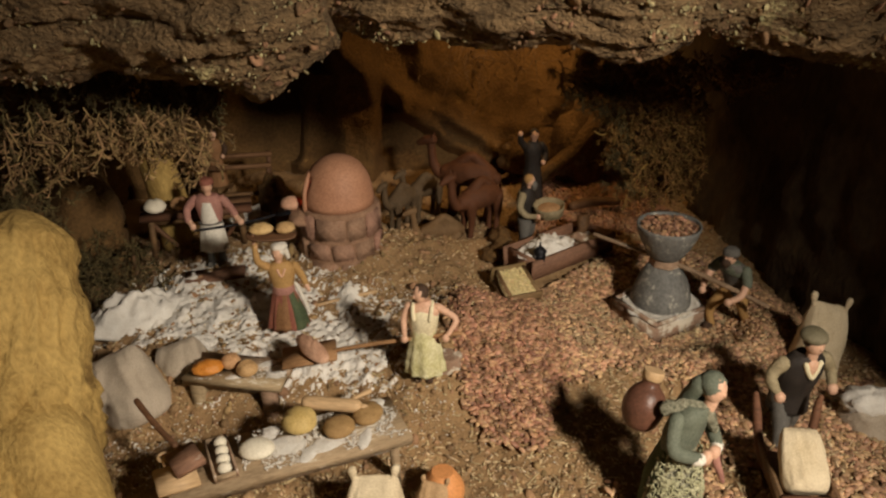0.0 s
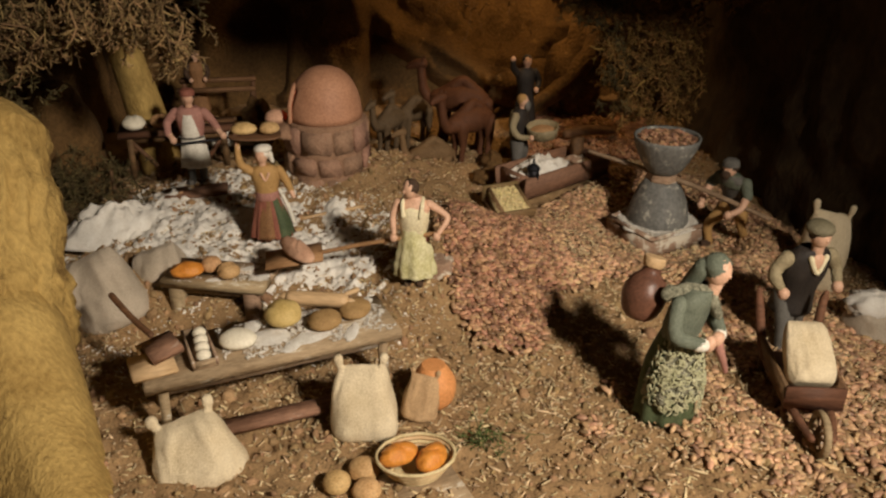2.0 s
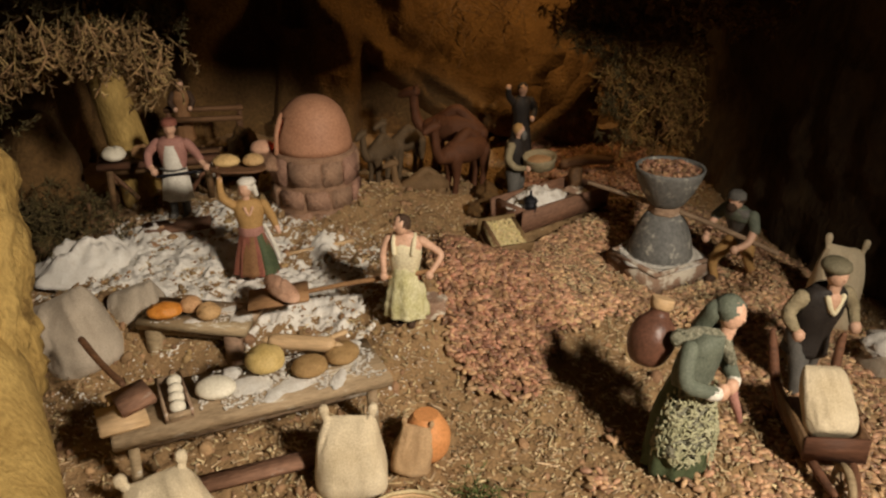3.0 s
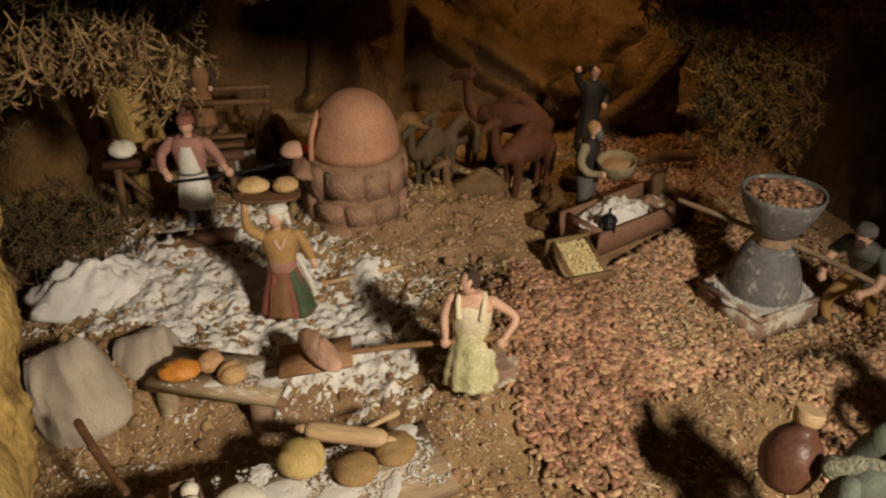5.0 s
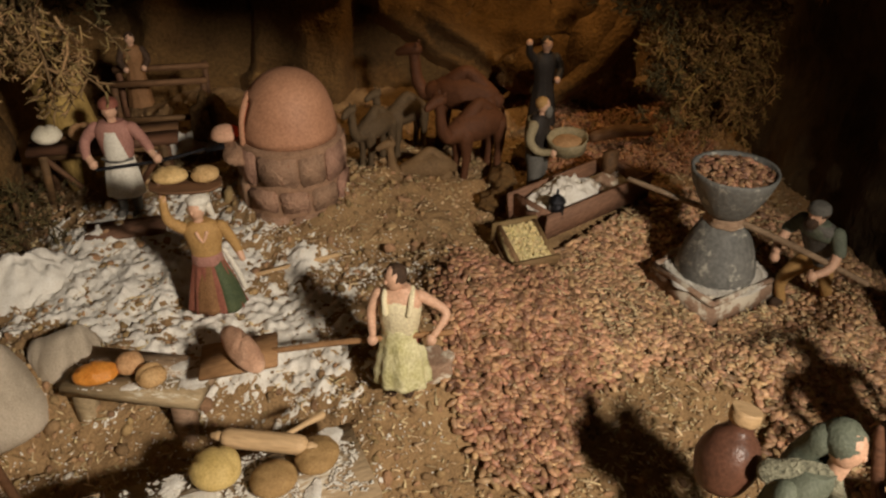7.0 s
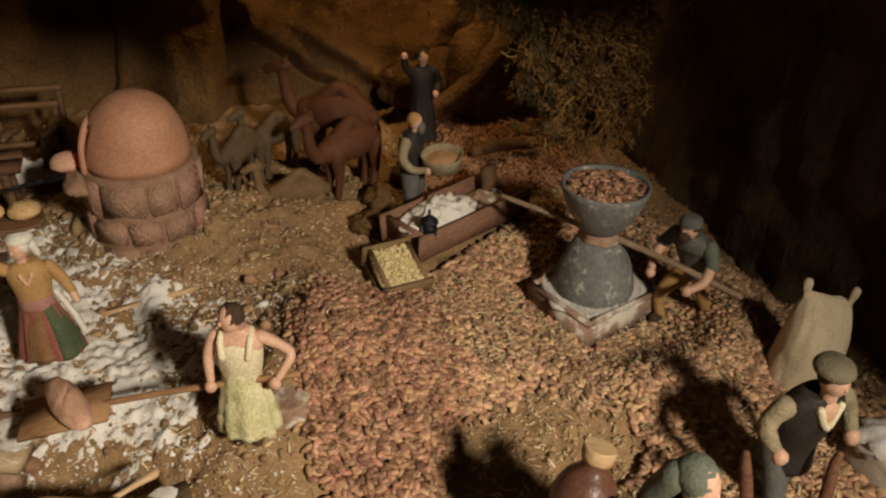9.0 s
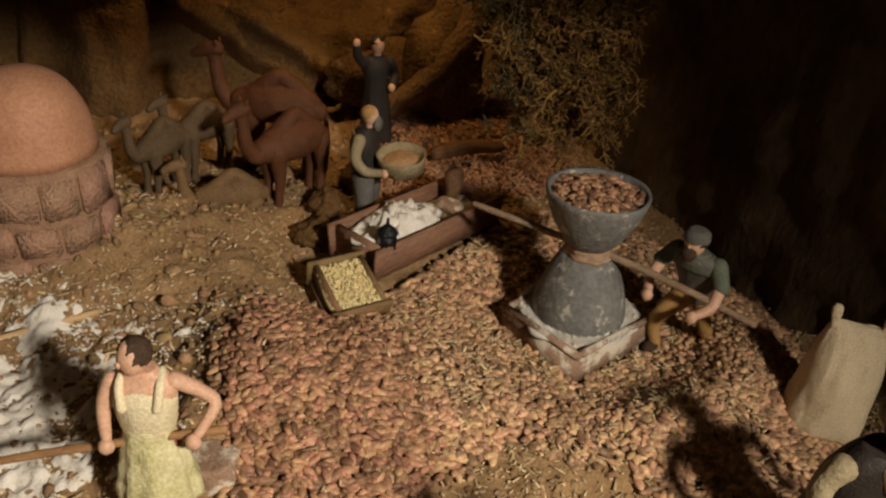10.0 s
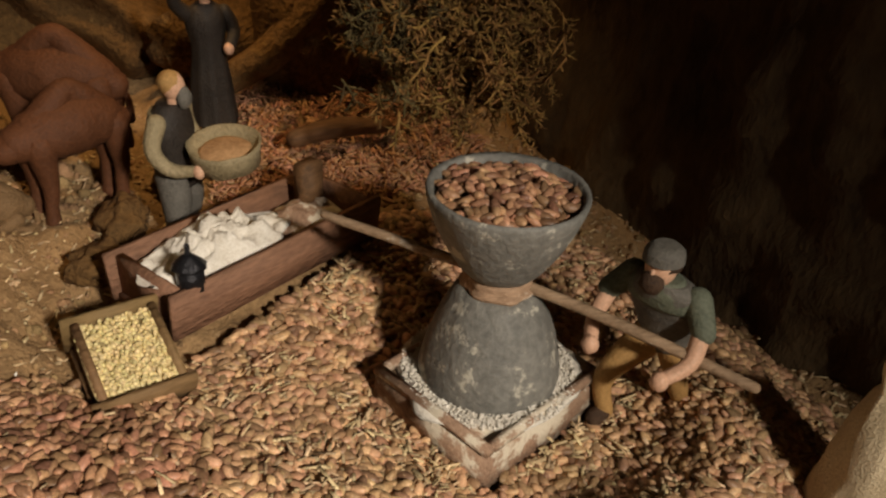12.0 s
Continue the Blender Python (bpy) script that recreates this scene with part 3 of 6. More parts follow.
def moss(name, centres, count, length, mat, label, droop=0.6, thick=0.0011, twigs=5, curl=0.9):
    """A hanging tangle: curved forking strands around a few centres."""
    s = Sculpt()
    for cx, cy, cz, rx, ry, rz, share in centres:
        for _ in range(int(count * share)):
            p = np.array([cx, cy, cz]) + rs.normal(0, 0.5, 3) * (rx, ry, rz)
            d = rs.normal(0, 1, 3) + (0, -0.3, -droop)
            d /= np.linalg.norm(d)
            ln = length * rs.uniform(0.4, 1.5)
            bend, wave = rs.normal(0, curl, 3), rs.normal(0, 0.25, 3)
            th = thick * rs.uniform(0.6, 1.3)

            def at(t):
                return p + ln * (d * t + bend * t * t * 0.5 + wave * math.sin(5 * t) * 0.5 + np.array((0, 0, -0.3)) * t * t)
            s.limb([np.array([*at(t), th * (1.1 - 0.9 * t)]) for t in (0, 0.25, 0.5, 0.75, 1.0)], mat, n=4, per=2)
            for _ in range(twigs):
                t = rs.uniform(0.25, 1.0)
                q = at(t)
                e = d + bend * t + rs.normal(0, 0.7, 3)
                e /= np.linalg.norm(e)
                l2 = ln * rs.uniform(0.14, 0.36)
                k2 = rs.normal(0, 0.3, 3) * l2
                s.limb([(*q, th * 0.6), (*(q + e * l2 * 0.5 + k2 * 0.3), th * 1.15), (*(q + e * l2 + k2), th * 0.15)], mat, n=4, per=1)
    return tagged(new(name, s.mesh(name)), label, "moss", "", "stuff")


def tube(v, f, pts, radii):
    """A three-sided tapering tube through a few points, added to the lists."""
    o = len(v)
    for k, (p, r) in enumerate(zip(pts, radii)):
        d = np.subtract(pts[min(k + 1, len(pts) - 1)], pts[max(k - 1, 0)])
        a = np.cross(d, (0.31, 0.87, 0.38))
        a /= np.linalg.norm(a) + 1e-9
        b = np.cross(d, a)
        b /= np.linalg.norm(b) + 1e-9
        v += [tuple(p + r * (math.cos(t) * a + math.sin(t) * b)) for t in (0, 2.094, 4.189)]
    for k in range(len(pts) - 1):
        for i in range(3):
            f.append((o + 3 * k + i, o + 3 * k + (i + 1) % 3, o + 3 * k + 3 + (i + 1) % 3, o + 3 * k + 3 + i))


def sprig_form(rng, pairs, reach, fat):
    """A hanging sprig one unit long: a wavering stem with side shoots that fork like antlers."""
    v, f = [], []
    wave = rng.normal(0, 0.12, 4)

    def stem(t):
        return np.array([wave[0] * math.sin(4 * t) + wave[1] * t * t, wave[2] * math.sin(5 * t) + wave[3] * t * t, -t])
    tube(v, f, [stem(t) for t in (0, 0.25, 0.5, 0.75, 1.0)], [fat, fat, 0.9 * fat, 0.8 * fat, 0.25 * fat])
    for k in range(pairs):
        t = 0.15 + 0.85 * k / pairs
        a = k * 2.4 + rng.uniform(-0.5, 0.5)
        out = np.array([math.cos(a), math.sin(a), 0.0])
        ln = reach * rng.uniform(0.5, 1.2) * (1.15 - 0.6 * t)
        p0 = stem(t)
        p1 = p0 + ln * (0.45 * out + np.array([0, 0, -0.35]))
        p2 = p1 + ln * (0.40 * out + np.array([0, 0, rng.uniform(-0.35, 0.25)]))
        tube(v, f, [p0, p1, p2], [0.7 * fat, 0.85 * fat, 0.2 * fat])
        for m in (0.5, 1.0):
            q = p0 + m * (p1 - p0)
            e = rng.normal(0, 0.5, 3) + out * 0.5 + np.array([0, 0, -0.25])
            tube(v, f, [q, q + 0.28 * ln * e, q + 0.5 * ln * (e + rng.normal(0, 0.2, 3))], [0.5 * fat, 0.75 * fat, 0.15 * fat])
    return np.array(v), np.array(f)


def sprigs(name, centres, count, length, mat, label, seed, pairs=8, reach=0.45, fat=0.03, sway=0.5):
    """Hanging clumps of many small sprigs, in one mesh."""
    rng = np.random.RandomState(seed)
    forms = [sprig_form(rng, pairs, reach, fat) for _ in range(4)]
    vs, fs, o = [], [], 0
    for cx, cy, cz, rx, ry, rz, share in centres:
        n_ = int(count * share)
        rot, kind = turns(n_, sway, rng), rng.randint(0, 4, n_)
        at = np.array([cx, cy, cz]) + np.clip(rng.normal(0, 0.5, (n_, 3)), -1.1, 1.1) * (rx, ry, rz)
        size = length * rng.uniform(0.5, 1.35, n_)
        for k in range(n_):
            bv, bf_ = forms[kind[k]]
            vs.append((bv * size[k]) @ rot[k].T + at[k])
            fs.append(bf_ + o)
            o += len(bv)
    me = bpy.data.meshes.new(name)
    me.from_pydata(np.concatenate(vs).tolist(), [], np.concatenate(fs).tolist())
    me.polygons.foreach_set("use_smooth", np.ones(len(me.polygons), bool))
    me.materials.append(mat)
    return tagged(new(name, me), label, "moss", "", "stuff")


sprigs("hanging_moss", [(-0.240, 0.065, 0.240, 0.038, 0.03, 0.014, 0.40), (-0.214, 0.080, 0.222, 0.022, 0.03, 0.016, 0.14), (-0.350, 0.085, 0.222, 0.045, 0.03, 0.020, 0.36), (-0.287, 0.070, 0.240, 0.022, 0.02, 0.010, 0.08)],
       120, 0.038, MOSSDRY, "dry straw-coloured moss hanging under the bark", 31, 9, 0.40, 0.026, 0.28)
sprigs("brown_moss", [(-0.235, 0.10, 0.252, 0.045, 0.03, 0.018, 0.45), (-0.37, 0.12, 0.22, 0.06, 0.04, 0.03, 0.5), (-0.31, 0.11, 0.272, 0.11, 0.03, 0.010, 0.5)],
       150, 0.026, MOSSGREEN, "dark brown-green moss hanging under the bark", 32, 8, 0.42, 0.032, 0.35)
sprigs("green_moss", [(-0.40, 0.10, 0.13, 0.05, 0.05, 0.06, 0.5), (-0.39, 0.22, 0.015, 0.07, 0.06, 0.02, 0.7)],
       300, 0.022, MOSSGREEN, "dark green and brown moss along the cave side", 33, 8, 0.5, 0.03, 1.0)
sprigs("rusty_moss", [(0.268, 0.295, 0.190, 0.060, 0.025, 0.050, 0.45), (0.290, 0.290, 0.120, 0.045, 0.025, 0.050, 0.40), (0.225, 0.295, 0.225, 0.060, 0.03, 0.030, 0.2), (0.34, 0.275, 0.225, 0.06, 0.03, 0.020, 0.10)],
       900, 0.019, MOSSORANGE, "rusty orange moss tangle hanging down the cave side", 34, 9, 0.55, 0.042, 0.7)
sprigs("green_moss", [(0.215, 0.285, 0.205, 0.04, 0.025, 0.025, 0.6), (0.245, 0.285, 0.125, 0.02, 0.02, 0.04, 0.3), (0.49, -0.03, 0.03, 0.03, 0.03, 0.04, 0.2)],
       170, 0.018, MOSSGREEN, "dull green moss sprigs at the cave side", 35, 8, 0.55, 0.036, 0.8)
moss("dry_twigs", [(0.10, 0.52, 0.20, 0.07, 0.03, 0.03, 1.0)], 40, 0.05, DARKWOOD, "thin dark twigs hanging in the cave opening", 1.0, 0.0008, 3)
moss("grass_tuft", [(0.055, -0.175, -0.038, 0.014, 0.014, 0.004, 1.0)], 60, 0.014, GRASS, "small green grass tuft on the soil", -0.6, 0.0005, 2)
moss("dry_brush", [(-0.29, -0.07, -0.038, 0.04, 0.06, 0.005, 1.0)], 200, 0.011, MOSSDRY, "low dry brush on the soil by the trunk", -0.2, 0.0004, 3)

# ---- the stone oven ----
oven = holder("bread_oven", (-0.097, 0.250, 0.026), "terracotta domed bread oven on a round stone base", "oven")


def lathe(profile, n, mat, gap=None, wob=0.0):
    rows = []
    for r, z in profile:
        rows.append([(r * (1 + wob * noise.noise((math.cos(t) * 2, math.sin(t) * 2, z * 30))) * math.cos(t), r * (1 + wob * noise.noise((math.cos(t) * 2, math.sin(t) * 2, z * 30))) * math.sin(t), z) for t in (2 * math.pi * k / n for k in range(n))])
    s = Sculpt()
    s.rings(rows, mat)
    return s


part("base", lathe([(0.0475, -0.03), (0.0470, 0.0), (0.0456, 0.03), (0.0452, 0.046), (0.0462, 0.0535), (0.044, 0.0555), (0.03, 0.056)], 60, MORTAR, wob=0.02), oven)
dome_rows = []
for i in range(15):
    a = (i / 14) * math.pi / 2 * 0.985
    dome_rows.append([((0.0428 * math.cos(a) ** 0.88 * (1 + 0.05 * noise.noise((1.4 * math.cos(t), 1.4 * math.sin(t), 1.6 * a)) + 0.012 * noise.noise((6 * math.cos(t), 6 * math.sin(t), 6 * a)))) * math.cos(t), 0.0428 * math.cos(a) ** 0.88 * math.sin(t), 0.056 + 0.0565 * math.sin(a)) for t in (2 * math.pi * k / 48 for k in range(48))])
ds = Sculpt()
ds.rings(dome_rows, TERRA)
dome = part("dome", ds, oven)
bm = bmesh.new()
bm.from_mesh(dome.data)
cut = [f for f in bm.faces if len(f.verts) == 4 and f.calc_center_median().x < -0.024 and abs(f.calc_center_median().y + 0.006) < 0.017 and f.calc_center_median().z < 0.092]
bmesh.ops.delete(bm, geom=cut + [f for f in bm.faces if len(f.verts) > 4 and f.calc_center_median().z < 0.06], context="FACES")
bm.to_mesh(dome.data)
bm.free()
sol = dome.modifiers.new("wall", "SOLIDIFY")
sol.thickness, sol.offset = 0.0045, -1
rim = Sculpt()
rim.limb([(-0.037, -0.025, 0.056, 0.0026), (-0.036, -0.023, 0.076, 0.0026), (-0.032, -0.014, 0.091, 0.003), (-0.032, 0.002, 0.091, 0.003), (-0.037, 0.012, 0.076, 0.0026), (-0.039, 0.013, 0.056, 0.0026)], TERRA, n=10, wobble=0.2)
part("mouth_rim", rim, oven)
glow = Sculpt()
glow.ball((-0.012, -0.004, 0.058), (0.022, 0.016, 0.004), ember, 10, 0.3)
part("embers", glow, oven, "dull red glowing embers")
ledge = Sculpt()
ledge.ball((-0.043, -0.008, 0.043), (0.015, 0.027, 0.011), MORTAR, 20, 0.3)
part("ledge", ledge, oven)
for row, (z, h, cnt) in enumerate(((-0.014, 0.020, 9), (0.0085, 0.023, 10), (0.0375, 0.031, 9))):
    turn_at = rs.uniform(0, 0.6)
    widths = rs.uniform(0.75, 1.25, cnt)
    widths *= 2 * math.pi / widths.sum()
    for k in range(cnt):
        t = turn_at + widths[:k].sum() + widths[k] / 2
        st = Sculpt()
        high = h * rs.uniform(0.86, 0.99)
        st.box((0, 0, 0), (0.006, 0.0465 * widths[k] * 0.95, high), STONE, bevel=0.30)
        st.v = [(a - 0.5 * b * b / 0.0465 + 0.0016 * noise.noise((a * 120 + k, b * 120, c * 120)), b * (1 - 0.5 * (abs(c) / h) ** 2 * rs.uniform(0.2, 0.9)) + 0.0012 * noise.noise((b * 150, k, c * 150)), c + 0.0018 * noise.noise((c * 110, b * 110, k + row * 9))) for a, b, c in st.v]
        lean = 0.0478 - 0.035 * z
        part("stone", st, oven, local=pose(lean * math.cos(t), lean * math.sin(t), z, rs.uniform(-4, 4), -2, math.degrees(t)))

# ---- loaves ----


def loaf(name, where, size, mat, label, turn=0, cuts=3, tilt=(0, 0), category="bread", flat=0.75):
    s = Sculpt()
    a, b, c = size
    n = 28
    rows = []
    for i in range(17):
        w = math.pi * (0.02 + 0.96 * i / 16) - math.pi / 2
        row = []
        for k in range(n):
            t = 2 * math.pi * k / n
            x, y, z = math.cos(w) * math.cos(t), math.cos(w) * math.sin(t), math.sin(w)
            r = 1 + 0.06 * noise.noise((x * 1.5 + where[0] * 40, y * 1.5, z * 1.5))
            if z > 0.15 and cuts:
                r -= 0.17 * max(0, 1 - abs(((x * 0.9 + y * 0.45 + 1) * cuts) % 2 - 1) * 4)
            row.append((a * x * r, b * y * r, c * (z if z > 0 else z * flat) * r + c * flat))
        rows.append(row)
    s.rings(rows, mat)
    return thing(name, where, s, label, category, turn, tilt=tilt)


# ---- tables ----


def table(name, origin, length, depth, height, turn, label, wood=WOOD, thick=0.006, legs=True, planks=2, leg=0.007):
    """A rough plank table; origin is the near left corner of the top, on its upper side."""
    t = holder(name, origin, label, "table", turn)
    for k in range(planks):
        w = depth / planks
        s = boxed((length * (1 + 0.006 * (k % 2)), w * 0.993, thick), wood, 0.09)
        part("plank", s, t, local=pose(length / 2, w * (k + 0.5), -thick / 2 + 0.0004 * (k % 2)))
    if legs:
        for x in (0.012, length - 0.014):
            for y in (0.008, depth - 0.008):
                part("leg", boxed((leg, leg, height), wood, 0.1), t, local=pose(x, y, -thick - height / 2, 0, 2 if x < 0.05 else -2, 0))
        for y in (0.010, depth - 0.010):
            part("rail", boxed((length - 0.03, 0.004, 0.007), wood, 0.1), t, local=pose(length / 2, y, -thick - 0.0045))
    return t


TT = 21.8
long_table = table("work_table", (-0.190, -0.172, 0.012), 0.198, 0.062, 0.046, TT, "long weathered plank work table dusted with flour", planks=1, thick=0.009)


def on_table(u, v, z=0.0):
    c, s = math.cos(radians(TT)), math.sin(radians(TT))
    return (-0.190 + u * c - v * s, -0.172 + u * s + v * c, 0.0125 + z)


stre = Sculpt()
stre.box((0, 0, 0), (0.098, 0.014, 0.006), REDWOOD, bevel=0.12)
thing("plank", (-0.096, -0.150, -0.030), stre, "reddish loose plank lying before the work table", "plank", TT - 2, tilt=(8, 0))
small_table = table("low_bench", (-0.2290, 0.004, 0.004), 0.098, 0.046, 0.046, -10, "low flour-dusted wooden bench with rolls", thick=0.008, planks=2, leg=0.013)
far_table = table("far_table", (-0.345, 0.272, 0.052), 0.135, 0.045, 0.052, 13, "dim wooden table with loaves beside the far baker", DARKWOOD, planks=2)
for x in (0.012, 0.095):
    b = boxed((0.045, 0.004, 0.005), DARKWOOD, 0.1)
    part("brace", b, far_table, local=pose(x + 0.014, 0.008, -0.027, 0, 52 if x < 0.05 else -52, 0))

board = holder("cutting_board", on_table(-0.006, 0.004, 0.0005), "pale wooden cutting board with a looped grip", "board", TT + 4)
bs = Sculpt()
bs.box((0.016, 0.017, 0.002), (0.032, 0.032, 0.004), PALEWOOD, bevel=0.2)
bs.limb([(0.012, 0.036, 0.002, 0.003), (0.012, 0.042, 0.002, 0.0028)], PALEWOOD, n=8)
part("blade", bs, board)
ring = Sculpt()
ring.limb([(0.012 + 0.0045 * math.cos(2 * math.pi * k / 12), 0.047 + 0.0045 * math.sin(2 * math.pi * k / 12), 0.002, 0.0017) for k in range(13)], PALEWOOD, n=8, per=2)
part("loop", ring, board)
sl = Sculpt()
sl.box((0, 0, 0), (0.024, 0.028, 0.006), REDWOOD, bevel=0.15)
thing("wooden_block", on_table(0.018, 0.032, 0.010), sl, "dark red-brown wooden shovel head on the cutting board", "tool", TT + 14, tilt=(0, -8))
tray = holder("egg_tray", on_table(0.036, 0.006, 0.0008), "dark wooden tray with a row of dough balls", "tray", TT + 2)
for nm, c, s_ in (("bottom", (0.009, 0.024, 0.001), (0.019, 0.050, 0.002)), ("side", (0.0005, 0.024, 0.004), (0.0022, 0.050, 0.006)), ("side", (0.0175, 0.024, 0.004), (0.0022, 0.050, 0.006)),
                  ("end", (0.009, 0.0, 0.004), (0.015, 0.0022, 0.0055)), ("end", (0.009, 0.048, 0.004), (0.015, 0.0022, 0.0055))):
    part(nm, boxed(s_, WOOD, 0.12), tray, local=pose(*c))
for k in range(4):
    e = Sculpt()
    e.ball((0, 0, 0.0045), (0.0058, 0.0055, 0.005), DOUGH, 14, 0.05)
    thing("dough_ball", on_table(0.045 + 0.0006 * k, 0.013 + 0.0108 * k, 0.003), e, "small white dough ball in a wooden tray", "dough", 30 * k, "dough balls in the tray")
loaf("dough_lump", on_table(0.073, 0.028), (0.0145, 0.0125, 0.0075), DOUGH, "pale floury lump of dough on the table", 10, 0, category="dough")
loaf("round_loaf", on_table(0.113, 0.046), (0.0150, 0.0150, 0.0115), OLIVEDOUGH, "yellow round loaf with a cross cut on the table", 20, 2)
loaf("flat_loaf", on_table(0.142, 0.028), (0.0140, 0.0130, 0.0080), BROWNDOUGH, "brown scored round loaf on the table", 40, 2)
loaf("flat_loaf", on_table(0.170, 0.036), (0.0150, 0.0130, 0.0080), BROWNDOUGH, "brown round loaf under the rolling pin end", 70, 2)
pin = holder("rolling_pin", on_table(0.122, 0.066, 0.012), "pale wooden rolling pin across the loaves", "rolling pin", TT - 32)
ps = Sculpt()
ps.limb([(0.004, 0, 0, 0.0062), (0.046, 0, 0.001, 0.0062)], PALEWOOD, n=16, per=3)
part("roller", ps, pin)
for x, w in ((-0.006, -0.003), (0.056, 0.053)):
    g = Sculpt()
    g.limb([(x, 0, 0.0005, 0.0022), (w, 0, 0.0005, 0.0032), (w + (0.004 if x < 0 else -0.004), 0, 0.0005, 0.0022)], PALEWOOD, n=10)
    part("grip", g, pin)
sp = Sculpt()
sp.limb([(0, 0, 0, 0.0022), (0.02, 0.0, 0.0, 0.0018), (0.034, 0, 0, 0.003)], PALEWOOD, n=8)
thing("wooden_scoop", on_table(0.150, 0.060, 0.003), sp, "pale wooden scoop lying on the table", "scoop", TT + 18)
shovel = holder("shovel", (-0.212, -0.108, 0.010), "long dark wooden shovel leaning on the work table", "shovel", 0)
hs = Sculpt()
hs.limb([(0.012, -0.006, 0.010, 0.0026), (-0.012, 0.020, 0.012, 0.0026), (-0.034, 0.046, 0.016, 0.0028)], DARKWOOD, n=8)
part("shaft", hs, shovel)

loaf("orange_bun", (-0.204, 0.010, 0.0045), (0.0150, 0.0105, 0.0080), ORANGE, "glossy orange glazed bun on the bench", 15, 3)
loaf("bread_roll", (-0.184, 0.020, 0.0045), (0.0100, 0.0095, 0.0085), CRUST, "golden bread roll with floury cuts on the bench", 60, 2)
loaf("bread_roll", (-0.166, 0.007, 0.0045), (0.0105, 0.0105, 0.0085), CRUST, "golden round bread roll on the bench", 100, 1)
loaf("round_loaf", (-0.330, 0.292, 0.0525), (0.0135, 0.013, 0.0100), DOUGH, "pale round loaf on the far table", 0, 1)
loaf("round_loaf", (-0.300, 0.300, 0.0525), (0.0130, 0.012, 0.0095), CRUST, "golden round loaf on the far table", 0, 1)
loaf("round_loaf", (-0.275, 0.300, 0.0525), (0.0075, 0.007, 0.0050), DOUGH, "small pale bun on the far table", 0, 0)

# ---- sacks ----


def sack(name, where, w, d, h, mat, label, turn=0, tilt=(0, 0), ears=True, slump=0.0):
    """A filled cloth sack: boxy, with seams at its sides, creases that gather towards the top and a sagging foot."""
    ref = Sculpt()
    path = ref.curve([(0.0, 0.70, 0.62), (0.02, 0.94, 0.90), (0.14, 1.03, 1.06), (0.42, 0.99, 1.02), (0.70, 0.88, 0.84), (0.88, 0.77, 0.55), (0.96, 0.70, 0.28), (1.0, 0.66, 0.10)], 6)
    if not ears:
        path = ref.curve([(0.0, 0.60, 0.58), (0.03, 0.88, 0.86), (0.15, 1.00, 1.05), (0.45, 1.02, 1.08), (0.74, 0.95, 0.92), (0.91, 0.86, 0.60), (0.985, 0.76, 0.26), (1.0, 0.68, 0.10)], 6)
    seed, rows, n = where[0] * 91 + where[1] * 57, [], 64
    for z, a, b in path:
        row = []
        for k in range(n):
            t = 2 * math.pi * k / n
            c, s_ = math.cos(t), math.sin(t)
            c, s_ = math.copysign(abs(c) ** 0.72, c), math.copysign(abs(s_) ** 0.72, s_)
            fold = 0.16 * (0.35 + z) * (1 - abs(noise.noise((c * 2.6 + seed, s_ * 2.6, z * 1.1)))) ** 3
            dent = 0.19 * noise.noise((c * 1.2 + seed, s_ * 1.2, z * 2.4 + 5)) + 0.05 * noise.noise((c * 4 + seed, s_ * 4, z * 7))
            r = 1 + dent - fold
            row.append((a * w * c * (1 + 0.5 * dent) + slump * w * z, b * d * s_ * r, h * (z + 0.02 * noise.noise((c * 2 + seed, s_ * 2, 1.0)) * z)))
        rows.append(row)
    s = Sculpt()
    s.rings(rows, mat)
    body = thing(name, where, s, label, "sack", turn, tilt=tilt)
    if ears:
        for sx in (-1, 1):
            e = Sculpt()
            e.limb([(slump * w + sx * 0.52 * w, 0, 0.88 * h, 0.15 * w), (slump * w + sx * 0.63 * w, 0, 1.00 * h, 0.10 * w), (slump * w + sx * 0.66 * w, 0, 1.05 * h, 0.13 * w), (slump * w + sx * 0.68 * w, 0, 1.10 * h, 0.14 * w)], mat, n=14, wobble=0.6)
            part("ear", e, body)
        e = Sculpt()
        e.limb([(slump * w - 0.62 * w, 0, 0.985 * h, 0.06 * w), (slump * w - 0.2 * w, -0.03 * w, 0.955 * h, 0.05 * w), (slump * w + 0.2 * w, 0.02 * w, 0.965 * h, 0.06 * w), (slump * w + 0.62 * w, 0, 0.985 * h, 0.06 * w)], mat, n=10, wobble=0.6)
        part("hem", e, body)
    return body


sack("flour_sack", (-0.036, -0.158, -0.044), 0.0250, 0.018, 0.056, CREAMCLOTH, "full cream cloth sack with tied ear corners", 2, (-14, 0))
sack("small_sack", (0.006, -0.140, -0.042), 0.0145, 0.012, 0.036, TANCLOTH, "small tan cloth sack leaning on a clay jar", -6, (-10, 8))
sack("flour_sack", (-0.146, -0.196, -0.058), 0.031, 0.022, 0.054, CREAMCLOTH, "pale cream cloth sack slumped before the table", 14, (-26, -16))
sack("grey_sack", (-0.268, 0.004, -0.045), 0.031, 0.024, 0.074, GREYCLOTH, "grey-beige plump flour sack leaning back", 8, (-20, -24), False)
sack("grey_sack", (-0.229, 0.034, -0.038), 0.026, 0.021, 0.057, GREYCLOTH, "second grey-beige flour sack behind the first", 4, (-24, -20), False)
sack("pale_sack", (0.402, 0.052, -0.036), 0.024, 0.019, 0.078, CREAMCLOTH, "pale cream sack standing by the dark wall", -20, (-6, 4))
